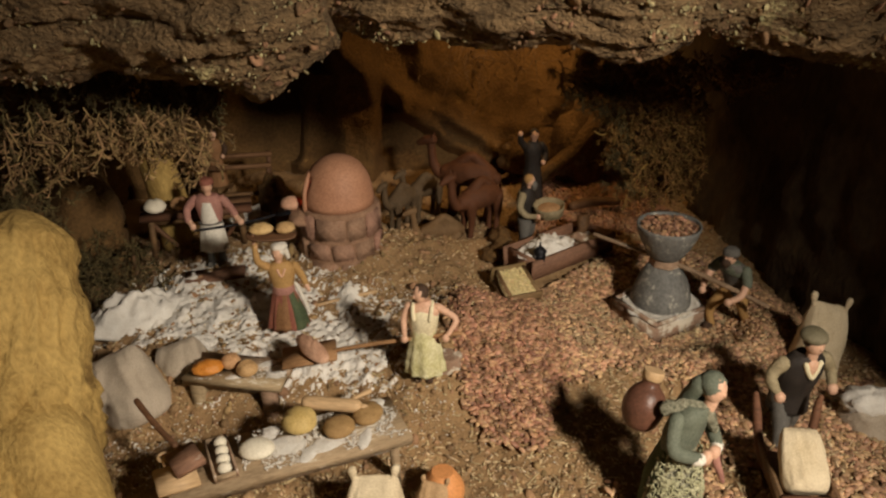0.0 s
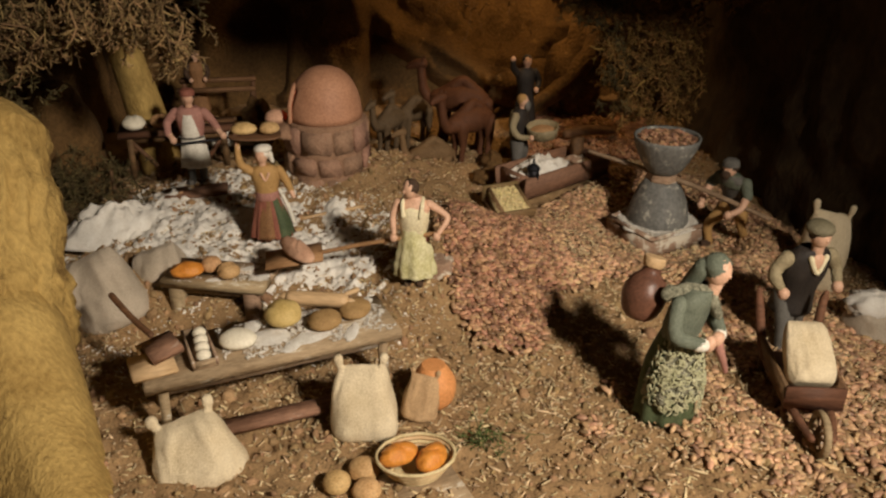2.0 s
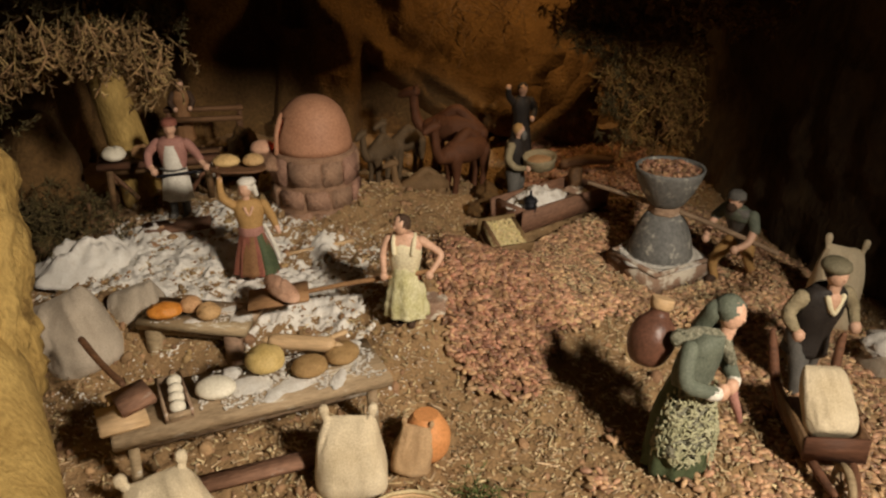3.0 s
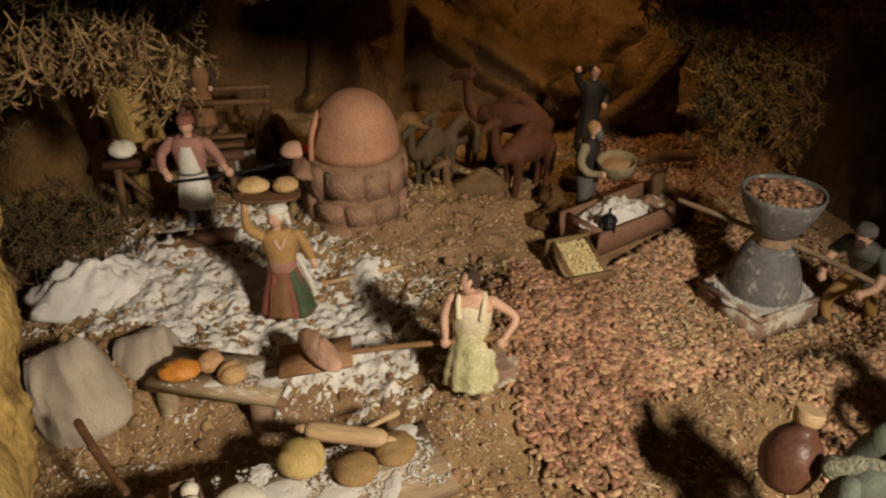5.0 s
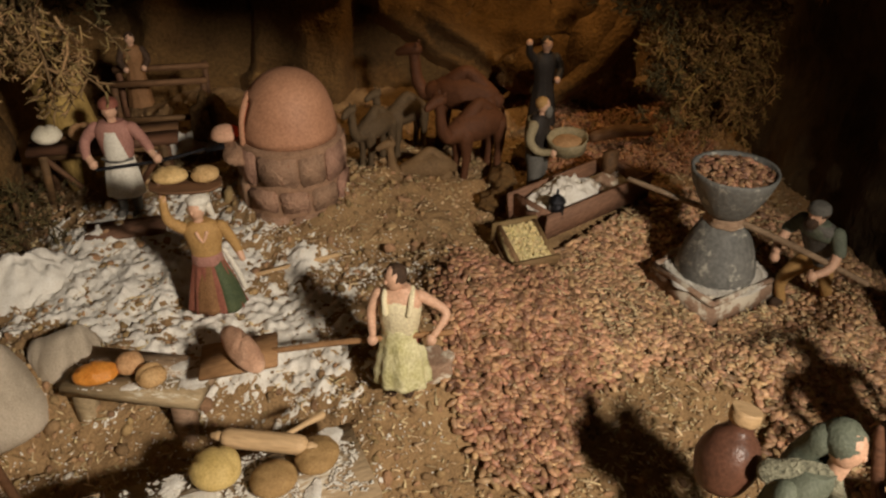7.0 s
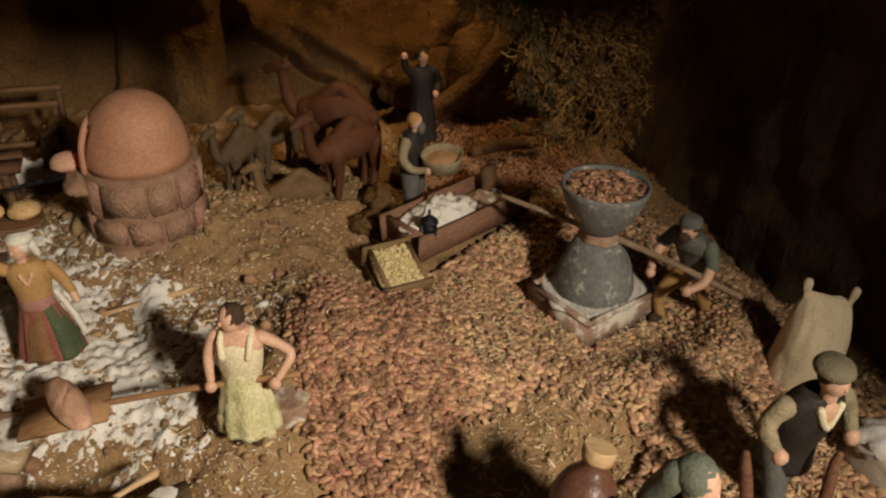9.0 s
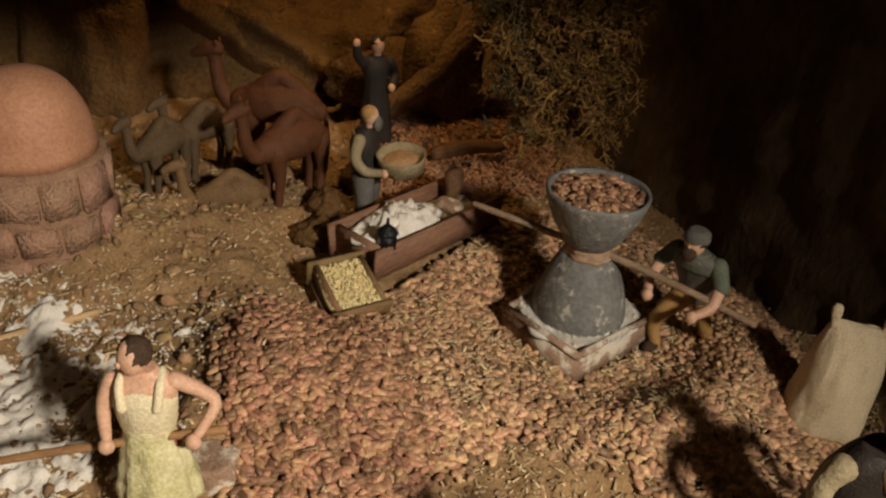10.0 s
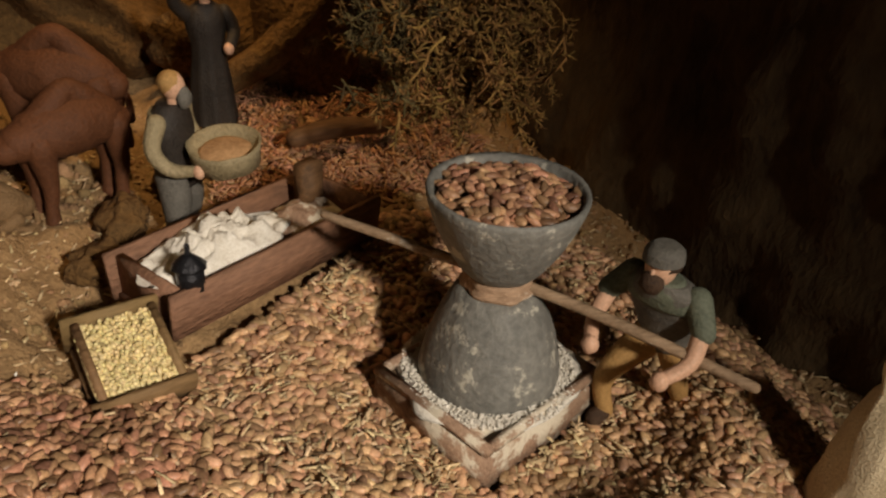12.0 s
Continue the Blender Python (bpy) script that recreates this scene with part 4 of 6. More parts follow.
sack("open_sack", (0.418, -0.045, -0.048), 0.032, 0.026, 0.042, GREYCLOTH, "open grey sack brimming with white flour", 10, (-4, 10), False)
fl = Sculpt()
fl.ball((0, 0, 0), (0.024, 0.019, 0.014), FLOUR, 24, 0.35, freq=3)
thing("flour_mound", (0.412, -0.040, -0.006), fl, "white flour heaped in the open grey sack", "flour", 0)
jar = Sculpt()
jar.loft([(0, 0, 0, 0.010, 0.010), (0, 0, 0.008, 0.0165, 0.0165), (0, 0, 0.022, 0.018, 0.018), (0, 0, 0.034, 0.012, 0.012), (0, 0, 0.038, 0.009, 0.009)], TERRAPOT, n=28)
thing("clay_jar", (0.018, -0.124, -0.042), jar, "orange clay jar behind the small sack", "jar")

# basket of loaves at the near edge
basket = holder("bread_basket", (0.004, -0.205, -0.041), "woven straw basket holding glazed loaves", "basket", 10)
for k in range(7):
    r = 0.018 + 0.0016 * k
    w = Sculpt()
    w.limb([(r * math.cos(2 * math.pi * i / 24), 0.8 * r * math.sin(2 * math.pi * i / 24), 0.002 + 0.0024 * k + 0.0005 * (i % 2), 0.0014) for i in range(25)], PALEWOOD if k % 2 else CHAFF, n=6, per=2)
    part("woven_ring", w, basket)
bot = Sculpt()
bot.ball((0, 0, 0.002), (0.018, 0.0145, 0.002), CHAFF, 16)
part("bottom", bot, basket)
for nm, x, y, ang in (("glazed_loaf", -0.008, -0.206, 30), ("glazed_loaf", 0.015, -0.210, 60)):
    loaf(nm, (x, y, -0.030), (0.0150, 0.0095, 0.0085), ORANGE, "glossy orange scored loaf in the basket", ang, 3)
bb = Sculpt()
bb.box((0, 0, 0), (0.062, 0.050, 0.006), WOOD, bevel=0.15)
thing("board", (0.006, -0.222, -0.0435), bb, "worn brown wooden board under the bread basket", "board", 24)
loaf("bread_bun", (-0.030, -0.226, -0.044), (0.0105, 0.0100, 0.0085), CRUST, "brown round bun beside the basket", 30, 0)
loaf("bread_bun", (-0.033, -0.206, -0.044), (0.0115, 0.0105, 0.0095), CRUST, "round golden bun on the soil", 0, 0)
loaf("bread_bun", (-0.051, -0.218, -0.044), (0.0100, 0.0100, 0.0085), CRUST, "small golden bun on the soil", 0, 0)

# ---- the mill ----
mill = holder("grain_mill", (MILL[0], MILL[1], -0.013), "grey stone hourglass grain mill on a floury slab", "mill")
part("bedstone", lathe([(0.030, -0.002), (0.0335, 0.000), (0.0340, 0.004), (0.0328, 0.012), (0.0300, 0.022), (0.0260, 0.033), (0.0205, 0.044), (0.0165, 0.0485), (0.010, 0.049)], 48, GREYSTONE, wob=0.04), mill)
part("collar", lathe([(0.011, 0.047), (0.0162, 0.0482), (0.0168, 0.0505), (0.0150, 0.0525), (0.0158, 0.0545), (0.0148, 0.0565), (0.010, 0.058)], 32, WOOD, wob=0.14), mill, "pale worn wooden collar")
part("hopper", lathe([(0.012, 0.056), (0.0165, 0.058), (0.0200, 0.062), (0.0260, 0.072), (0.0315, 0.084), (0.0342, 0.092), (0.0352, 0.096), (0.0345, 0.0982), (0.0322, 0.0970), (0.0305, 0.090), (0.025, 0.0865), (0.010, 0.086)], 48, GREYSTONE, wob=0.025), mill)
ang = math.atan2(0.126 - 0.186, 0.2525 - 0.219)
slab = Sculpt()
slab.box((0, 0, 0), (0.074, 0.088, 0.022), SLAB, bevel=0.08)
part("slab", slab, mill, "pale brown square slab dusted with flour", pose(0.002, -0.001, -0.0125, 0, 0, math.degrees(ang)))
lip = Sculpt()
for c, sz in (((0, -0.0415, 0), (0.074, 0.005, 0.005)), ((0.0345, 0, 0), (0.005, 0.078, 0.005)), ((-0.0345, 0, 0), (0.005, 0.078, 0.005))):
    lip.box(c, sz, SLAB, bevel=0.2)
part("slab_rim", lip, mill, "", pose(0.002, -0.001, 0.0, 0, 0, math.degrees(ang)))
beam = Sculpt()
beam.limb([(-0.070, 0.052, 0.062, 0.0022), (0.0, 0.0, 0.0535, 0.0026), (0.045, -0.034, 0.045, 0.0027), (0.092, -0.070, 0.032, 0.0026)], WOOD, n=10, wobble=0.15)
part("turning_beam", beam, mill, "long pale wooden turning beam")
rg = np.random.RandomState(11)
pv, pf = pebble(8, 5, 0.25)
n = 240
a, r = rg.uniform(0, 2 * math.pi, n), 0.0305 * np.sqrt(rg.uniform(0, 1, n))
hop_place = np.stack([MILL[0] + r * np.cos(a), MILL[1] + r * np.sin(a), -0.013 + 0.0925 + 0.0045 * (1 - (r / 0.030) ** 2) + rg.uniform(0, 0.0025, n)], 1)
scatter("hopper_grain", pv, pf, hop_place, turns(n, 0.35, rg), np.stack([rg.uniform(0.0042, 0.0052, n), rg.uniform(0.0021, 0.0026, n), rg.uniform(0.0017, 0.0022, n)], 1), REDGRAIN, "red-brown grain kernels filling the mill hopper", "grain")

# ---- trough and grain box ----


def open_box(name, where, turn, lx, ly, h, mat, label, tilt=(0, 0), thick=0.003, category="box"):
    t = holder(name, where, label, category, turn, tilt=tilt)
    part("bottom", boxed((lx, ly, thick), mat, 0.1), t, local=pose(0, 0, thick / 2))
    for sy in (-1, 1):
        part("side", boxed((lx + 0.004, thick, h), mat, 0.15), t, local=pose(0, sy * ly / 2, h / 2, sy * -6, 0, 0))
    for sx in (-1, 1):
        part("end", boxed((thick, ly - thick, h * 0.97), mat, 0.15), t, local=pose(sx * (lx / 2 - thick), 0, h / 2))
    return t


TR = (0.170, 0.262)
trough = open_box("flour_trough", (TR[0], TR[1], -0.004), 36.3, 0.136, 0.050, 0.026, REDWOOD, "long reddish wooden trough half full of flour", (0, 0), 0.0045)
pst = Sculpt()
pst.box((0, 0, 0), (0.015, 0.011, 0.034), DARKWOOD, bevel=0.1)
part("post", pst, trough, "dark square wooden post", pose(0.050, 0.010, 0.024, 0, 0, 8))


def heap(name, where, rx, ry, h, label, seed, turn=0, mat=FLOUR, n=48, low=0.0, lump=0.28):
    s = Sculpt()
    rows = []
    for i in range(15):
        q = 1 - i / 14
        row = []
        for k in range(n):
            t = 2 * math.pi * k / n
            e = q * (1 + 0.18 * noise.noise((math.cos(t) * 2, math.sin(t) * 2, seed)))
            x, y = rx * e * math.cos(t), ry * e * math.sin(t)
            z = h * (1 - q ** 1.6) + lump * h * (1 - q ** 6) * fbm(x * 90, y * 90, seed, 4)
            row.append((x, y, z - low * (q > 0.95)))
        rows.append(row)
    s.rings(rows, mat)
    return thing(name, where, s, label, "flour", turn)


heap("trough_flour", (TR[0] - 0.021, TR[1] - 0.0155, 0.018), 0.047, 0.0220, 0.0130, "lumpy white flour in the trough", 3.3, 36.3, n=80, lump=0.75)
heap("trough_flour", (TR[0] + 0.024, TR[1] + 0.017, 0.007), 0.034, 0.0215, 0.014, "thin grey flour spread in the trough", 6.3, 36.3, SLAB)
lan = Sculpt()
lan.box((0, 0, 0.008), (0.011, 0.011, 0.014), BLACKMETAL, bevel=0.12)
lan.loft([(0, 0, 0.0145, 0.0085, 0.0085), (0, 0, 0.0175, 0.006, 0.006), (0, 0, 0.021, 0.002, 0.002)], BLACKMETAL, n=8, per=2)
lan.limb([(0, 0, 0.021, 0.0012), (0, 0, 0.0255, 0.0012)], BLACKMETAL, n=6)
thing("lantern", (0.1385, 0.2110, 0.016), lan, "small black metal lantern on the trough edge", "lantern", 20)
gbox = open_box("grain_box", (0.1080, 0.194, -0.014), 19, 0.041, 0.046, 0.021, BOXWOOD, "small wooden box full of yellow millet", (18, 0), 0.0035)
n = 1100
mp_ = np.stack([rg.uniform(-0.0185, 0.0185, n), rg.uniform(-0.0205, 0.0205, n), 0.0160 + rg.uniform(0, 0.0025, n)], 1)
q = np.array(pose(0.1080, 0.194, -0.014, 18, 0, 19))
mp_ = mp_ @ q[:3, :3].T + q[:3, 3]
sv, sf = pebble(6, 4)
scatter("millet", sv, sf, mp_, turns(n, 1.0, rg), np.full((n, 3), 0.00112) * rg.uniform(0.8, 1.15, (n, 1)), MILLET, "yellow millet seeds heaped in a wooden box", "grain")
fill = thing("millet_bed", (0.1080, 0.194, -0.014), one(lambda s: s.box((0, 0, 0.0100), (0.0375, 0.0415, 0.012), MILLET)), "bed of yellow millet in a wooden box", "grain", 19, tilt=(18, 0), kind="stuff")

# ---- painted clay figures, each one plain mesh ----
U = 0.0102


def head(s, c, r=0.78, cap=HAIR, turn=0.0, hat=None):
    x, y, z = c
    r *= 0.92
    q = Matrix.Rotation(radians(turn), 4, "Z")
    fwd = q @ Vector((0, -1, 0))
    s.limb([(x, y + 0.1, z - 1.3, 0.36), (x, y, z - 0.5, 0.36)], SKIN, n=12)
    s.ball(c, (0.82 * r, 0.92 * r, 1.08 * r), SKIN, 18, 0.04)
    s.ball((x + fwd.x * 0.88 * r, y + fwd.y * 0.88 * r, z - 0.08 * r), (0.14 * r, 0.16 * r, 0.22 * r), SKIN, 8)
    s.ball((x - fwd.x * 0.18 * r, y - fwd.y * 0.18 * r, z + 0.22 * r), (0.92 * r, 0.98 * r, 0.95 * r), cap, 18, 0.12, freq=3)
    if hat:
        s.loft([(x, y, z + 0.35 * r, 1.04 * r, 1.10 * r), (x, y, z + 0.5 * r, 1.02 * r, 1.06 * r), (x, y, z + 0.9 * r, 0.95 * r, 1.0 * r), (x, y, z + 1.2 * r, 0.6 * r, 0.6 * r)], hat, n=20, per=2)


def grip(s, p, mat=SKIN):
    s.ball(p, (0.36, 0.34, 0.40), mat, 12, 0.15, freq=2)


def baker():
    s = Sculpt(U)
    for sx in (-1, 1):
        s.limb([(0.55 * sx, -0.5, 0.25, 0.35), (0.55 * sx, 0.25, 0.3, 0.38)], HAIR, n=12)
        s.limb([(0.55 * sx, 0.2, 0.3, 0.38), (0.6 * sx, 0.1, 2.2, 0.52), (0.6 * sx, 0.1, 4.4, 0.8)], REDP, n=14)
    s.loft([(0.1, 0.0, 1.1, 1.95, 1.45), (0.05, 0, 2.2, 1.75, 1.35), (0, 0, 3.8, 1.50, 1.2), (0, 0, 5.0, 1.22, 1.0), (0, 0, 5.6, 1.15, 0.92)], APRON, n=44, pleats=9, amp=0.09, wobble=0.10)
    s.loft([(0, 0, 5.2, 1.12, 0.92), (0, 0, 6.2, 1.3, 1.0), (0, 0.05, 7.2, 1.38, 1.0), (0, 0.1, 7.75, 1.15, 0.8)], CREAM, n=28, pleats=7, amp=0.04)
    s.loft([(0, 0.05, 7.0, 1.35, 0.95), (0, 0.08, 7.6, 1.5, 0.85), (0, 0.1, 8.1, 1.15, 0.62), (0, 0.08, 8.5, 0.6, 0.5)], SKIN, n=28)
    for sx in (-1, 1):
        s.limb([(0.75 * sx, -0.9, 7.0, 0.22), (0.85 * sx, -0.55, 7.9, 0.2), (0.8 * sx, 0.2, 8.25, 0.2)], CREAM, n=8)
    s.limb([(-1.35, 0.1, 7.75, 0.39), (-1.75, -0.2, 6.6, 0.32), (-1.6, -0.9, 5.3, 0.24)], SKIN)
    grip(s, (-1.6, -1.05, 4.95))
    s.limb([(1.3, 0.1, 7.8, 0.40), (2.3, 0.3, 7.1, 0.32), (2.95, 0.1, 6.5, 0.29), (2.3, -0.75, 5.5, 0.23)], SKIN)
    grip(s, (2.1, -0.95, 5.2))
    head(s, (-0.25, -0.1, 9.15), 0.85, HAIR, -40)
    return thing("baker_figure", (0.003, 0.002, -0.001), s, "painted clay baker figure in cream vest and apron", "figurine", -8)


baker()
st = Sculpt(0.01)
st.loft([(0, 0, -1, 1.5, 1.3), (0, 0, 0.3, 1.45, 1.25), (0, 0, 2.0, 1.35, 1.2), (0, 0, 2.25, 1.1, 1.0)], SLAB, n=24, wobble=0.25)
thing("stump", (0.026, 0.018, -0.006), st, "brown stone stump behind the baker", "stone")
peel = holder("bread_peel", (-0.104, 0.012, 0.022), "long wooden baker's peel with a square blade", "peel", 0)
bl = Sculpt()
bl.box((-0.002, 0, 0.0012), (0.052, 0.036, 0.003), PEELWOOD, bevel=0.25)
part("blade", bl, peel, "", pose(0, 0, 0, 0, -6, 8))
sh = Sculpt()
sh.limb([(0.020, 0.002, 0.003, 0.0020), (0.070, -0.008, 0.018, 0.0021), (0.140, -0.020, 0.034, 0.0021)], PEELWOOD, n=10)
part("shaft", sh, peel)
loaf("long_loaf", (-0.103, 0.010, 0.024), (0.0285, 0.0100, 0.0085), PINKLOAF, "pinkish-brown slashed long loaf on the peel", -56, 5)


def carrier():
    s = Sculpt(U)
    for sx in (-1, 1):
        s.limb([(0.6 * sx + 0.3, -0.6, 0.3, 0.35), (0.6 * sx + 0.3, 0.2, 0.35, 0.35), (0.5 * sx + 0.2, 0.1, 1.6, 0.34)], TANP if sx > 0 else HAIR, n=12)
    s.loft([(0.2, 0, 0.9, 2.1, 1.55), (0.15, 0, 1.6, 1.95, 1.5), (0.1, 0, 3.2, 1.6, 1.25), (0, 0, 4.9, 1.1, 0.9), (0, 0, 5.3, 1.0, 0.85)], REDP, n=48, pleats=11, amp=0.10)
    s.loft([(1.15, -0.25, 1.0, 1.15, 1.35), (1.0, -0.2, 2.6, 0.95, 1.15), (0.65, -0.1, 4.2, 0.65, 0.9), (0.45, 0, 5.1, 0.55, 0.8)], GREENP, n=24, pleats=5, amp=0.08)
    s.loft([(-0.2, -0.35, 1.0, 1.2, 1.3), (-0.15, -0.3, 2.8, 1.0, 1.1), (0, -0.15, 4.6, 0.7, 0.85), (0, -0.1, 5.1, 0.6, 0.8)], BROWNP, n=24, pleats=5, amp=0.08)
    s.loft([(0, 0, 4.9, 1.08, 0.92), (0, 0, 5.8, 1.12, 0.92), (0, 0, 7.0, 1.38, 0.95), (0, 0, 7.7, 1.35, 0.75), (0, 0, 8.2, 0.6, 0.5)], TANP, n=28)
    s.loft([(0, -0.05, 4.8, 1.12, 0.95), (0, -0.05, 5.3, 1.1, 0.95), (0, -0.05, 5.6, 1.08, 0.92)], ROSEP, n=24, pleats=6, amp=0.05)
    s.limb([(-0.35, -0.85, 7.6, 0.13), (0, -0.92, 6.9, 0.11), (0.35, -0.85, 7.6, 0.13)], SKIN, n=8)
    s.limb([(-1.3, 0, 7.6, 0.44), (-2.2, -0.1, 8.4, 0.39), (-2.35, -0.1, 9.6, 0.29), (-2.3, -0.1, 10.6, 0.24)], TANP)
    s.limb([(-2.35, -0.1, 9.4, 0.27), (-2.3, -0.1, 10.9, 0.24)], SKIN)
    grip(s, (-2.3, -0.1, 11.2))
    s.limb([(1.3, 0, 7.6, 0.46), (1.9, 0.1, 6.4, 0.40), (2.3, 0.0, 5.4, 0.30)], TANP)
    s.limb([(2.25, 0.0, 5.5, 0.27), (2.5, -0.3, 4.9, 0.24)], SKIN)
    s.limb([(1.2, 0.35, 5.4, 0.18), (1.9, 0.5, 3.4, 0.24), (2.3, 0.55, 1.8, 0.22)], WHITEP, n=8)
    head(s, (-0.2, -0.15, 9.2), 0.80, WHITEP, -25)
    s.ball((-0.05, 0.15, 9.75), (0.85, 0.85, 0.5), WHITEP, 16, 0.15)
    s.limb([(0.5, 0.3, 9.2, 0.34), (0.75, 0.4, 8.4, 0.21)], WHITEP, n=8)
    return thing("woman_figure", (-0.142, 0.098, -0.004), s, "painted clay woman figure raising a tray, brown skirt", "figurine", 8)


carrier()
tr = Sculpt()
tr.loft([(0, 0, 0, 0.022, 0.013), (0, 0, 0.001, 0.0245, 0.015), (0, 0, 0.0028, 0.025, 0.0155), (0, 0, 0.003, 0.0235, 0.014)], DARKWOOD, n=32, per=2, power=0.7)
thing("bread_tray", (-0.1480, 0.096, 0.1085), tr, "dark carrying tray on the woman's head", "tray", 8, tilt=(0, 2))
loaf("round_loaf", (-0.158, 0.096, 0.1115), (0.0125, 0.0095, 0.0065), CRUST, "golden floury loaf on the carried tray", 10, 3)
loaf("round_loaf", (-0.134, 0.098, 0.1115), (0.0100, 0.0090, 0.0065), CRUST, "pale floury loaf on the carried tray", 40, 2)


def far_baker():
    s = Sculpt(U * 1.12)
    for sx in (-1, 1):
        s.limb([(0.6 * sx, -0.5, 0.25, 0.34), (0.6 * sx, 0.2, 0.3, 0.35), (0.6 * sx, 0.1, 2.0, 0.46), (0.5 * sx, 0, 4.2, 0.75)], GREYP, n=14)
    s.loft([(0, -0.1, 2.0, 1.5, 1.15), (0, -0.05, 3.6, 1.35, 1.05), (0, 0, 4.9, 1.15, 0.95), (0, 0, 5.4, 1.1, 0.9)], WHITEP, n=36, pleats=7, amp=0.06)
    s.loft([(0, 0, 5.0, 1.1, 0.9), (0, 0, 6.4, 1.35, 0.95), (0, 0, 7.5, 1.5, 0.9), (0, 0, 8.1, 0.9, 0.6)], ROSEP, n=28)
    s.loft([(0, -0.42, 5.0, 0.95, 0.65), (0, -0.42, 6.6, 0.85, 0.66), (0, -0.38, 7.5, 0.7, 0.6)], WHITEP, n=24, per=3)
    s.limb([(-1.4, 0, 7.5, 0.50), (-2.2, -0.4, 6.6, 0.42), (-2.0, -1.2, 5.7, 0.35)], ROSEP)
    s.limb([(-2.05, -1.1, 5.8, 0.30), (-1.6, -1.5, 5.3, 0.27)], SKIN)
    grip(s, (-1.5, -1.55, 5.15))
    s.limb([(1.4, 0, 7.5, 0.50), (2.2, -0.4, 6.8, 0.42), (2.8, -1.0, 6.2, 0.35)], ROSEP)
    s.limb([(2.6, -0.9, 6.3, 0.30), (3.3, -1.4, 5.7, 0.27)], SKIN)
    grip(s, (3.4, -1.45, 5.6))
    s.limb([(-1.15, -0.5, 5.15, 0.12), (0, -1.05, 5.1, 0.12), (1.15, -0.5, 5.15, 0.12)], GREYP, n=6)
    head(s, (0.05, -0.15, 9.1), 0.78, HAIR, 0, REDP)
    return thing("far_baker_figure", (-0.250, 0.248, 0.001), s, "painted clay baker figure in white apron and cap", "figurine", 0)


far_baker()
pe = holder("iron_peel", (-0.266, 0.232, 0.054), "long dark iron peel reaching to the oven", "peel", 6)
s = Sculpt()
s.limb([(0, 0, 0, 0.0016), (0.055, 0.0, 0.006, 0.0016), (0.100, 0.0, 0.016, 0.0016)], BLACKMETAL, n=8)
part("shaft", s, pe)
s = Sculpt()
s.box((0.114, 0, 0.0195), (0.034, 0.022, 0.002), BLACKMETAL, turn=Matrix.Rotation(radians(-8), 4, "Y"), bevel=0.2)
part("blade", s, pe)
loaf("round_loaf", (-0.152, 0.244, 0.075), (0.0135, 0.0105, 0.0090), PINKLOAF, "rosy round loaf on the iron peel", 20, 0)


def worker():
    s = Sculpt(U * 1.15)
    s.limb([(-1.1, -1.6, 0.3, 0.38), (-1.0, -0.9, 0.4, 0.35)], HAIR, n=12)
    s.limb([(-1.0, -1.0, 0.4, 0.35), (-1.25, -1.1, 2.2, 0.46), (-0.3, 0.5, 4.1, 0.85)], TANP, n=14)
    s.limb([(1.2, 1.2, 0.3, 0.38), (1.1, 1.9, 0.4, 0.35)], HAIR, n=12)
    s.limb([(1.1, 1.7, 0.4, 0.35), (0.9, 0.8, 2.2, 0.46), (0.3, 0.9, 4.2, 0.85)], TANP, n=14)
    s.loft([(0, 0.85, 3.7, 1.15, 1.0), (0, 0.6, 4.6, 1.2, 1.0), (0, 0.1, 5.8, 1.4, 1.05), (0, -0.35, 6.8, 1.45, 0.95), (0, -0.55, 7.3, 0.9, 0.7)], GREYP, n=28, wobble=0.08)
    s.loft([(0, -0.25, 6.2, 1.5, 0.9), (0, -0.45, 6.9, 1.35, 0.85), (0, -0.6, 7.4, 0.7, 0.6)], SAGEP, n=24)
    for sx in (-1, 1):
        s.limb([(1.35 * sx, -0.3, 6.8, 0.52), (2.0 * sx, -0.7, 5.9, 0.46)], SAGEP)
        s.limb([(1.95 * sx, -0.7, 5.9, 0.37), (2.05 * sx, -1.4, 4.9, 0.32), (1.6 * sx, -2.2, 4.4, 0.27)], SKIN)
        grip(s, (1.5 * sx, -2.4, 4.3))
    head(s, (0, -1.0, 8.0), 0.80, HAIR, 0, GREYP)
    s.ball((0, -1.55, 7.5), (0.5, 0.4, 0.5), HAIR, 10, 0.2)
    return thing("miller_figure", (0.342, 0.138, -0.034), s, "painted clay miller figure pushing the mill beam", "figurine", -58)


worker()


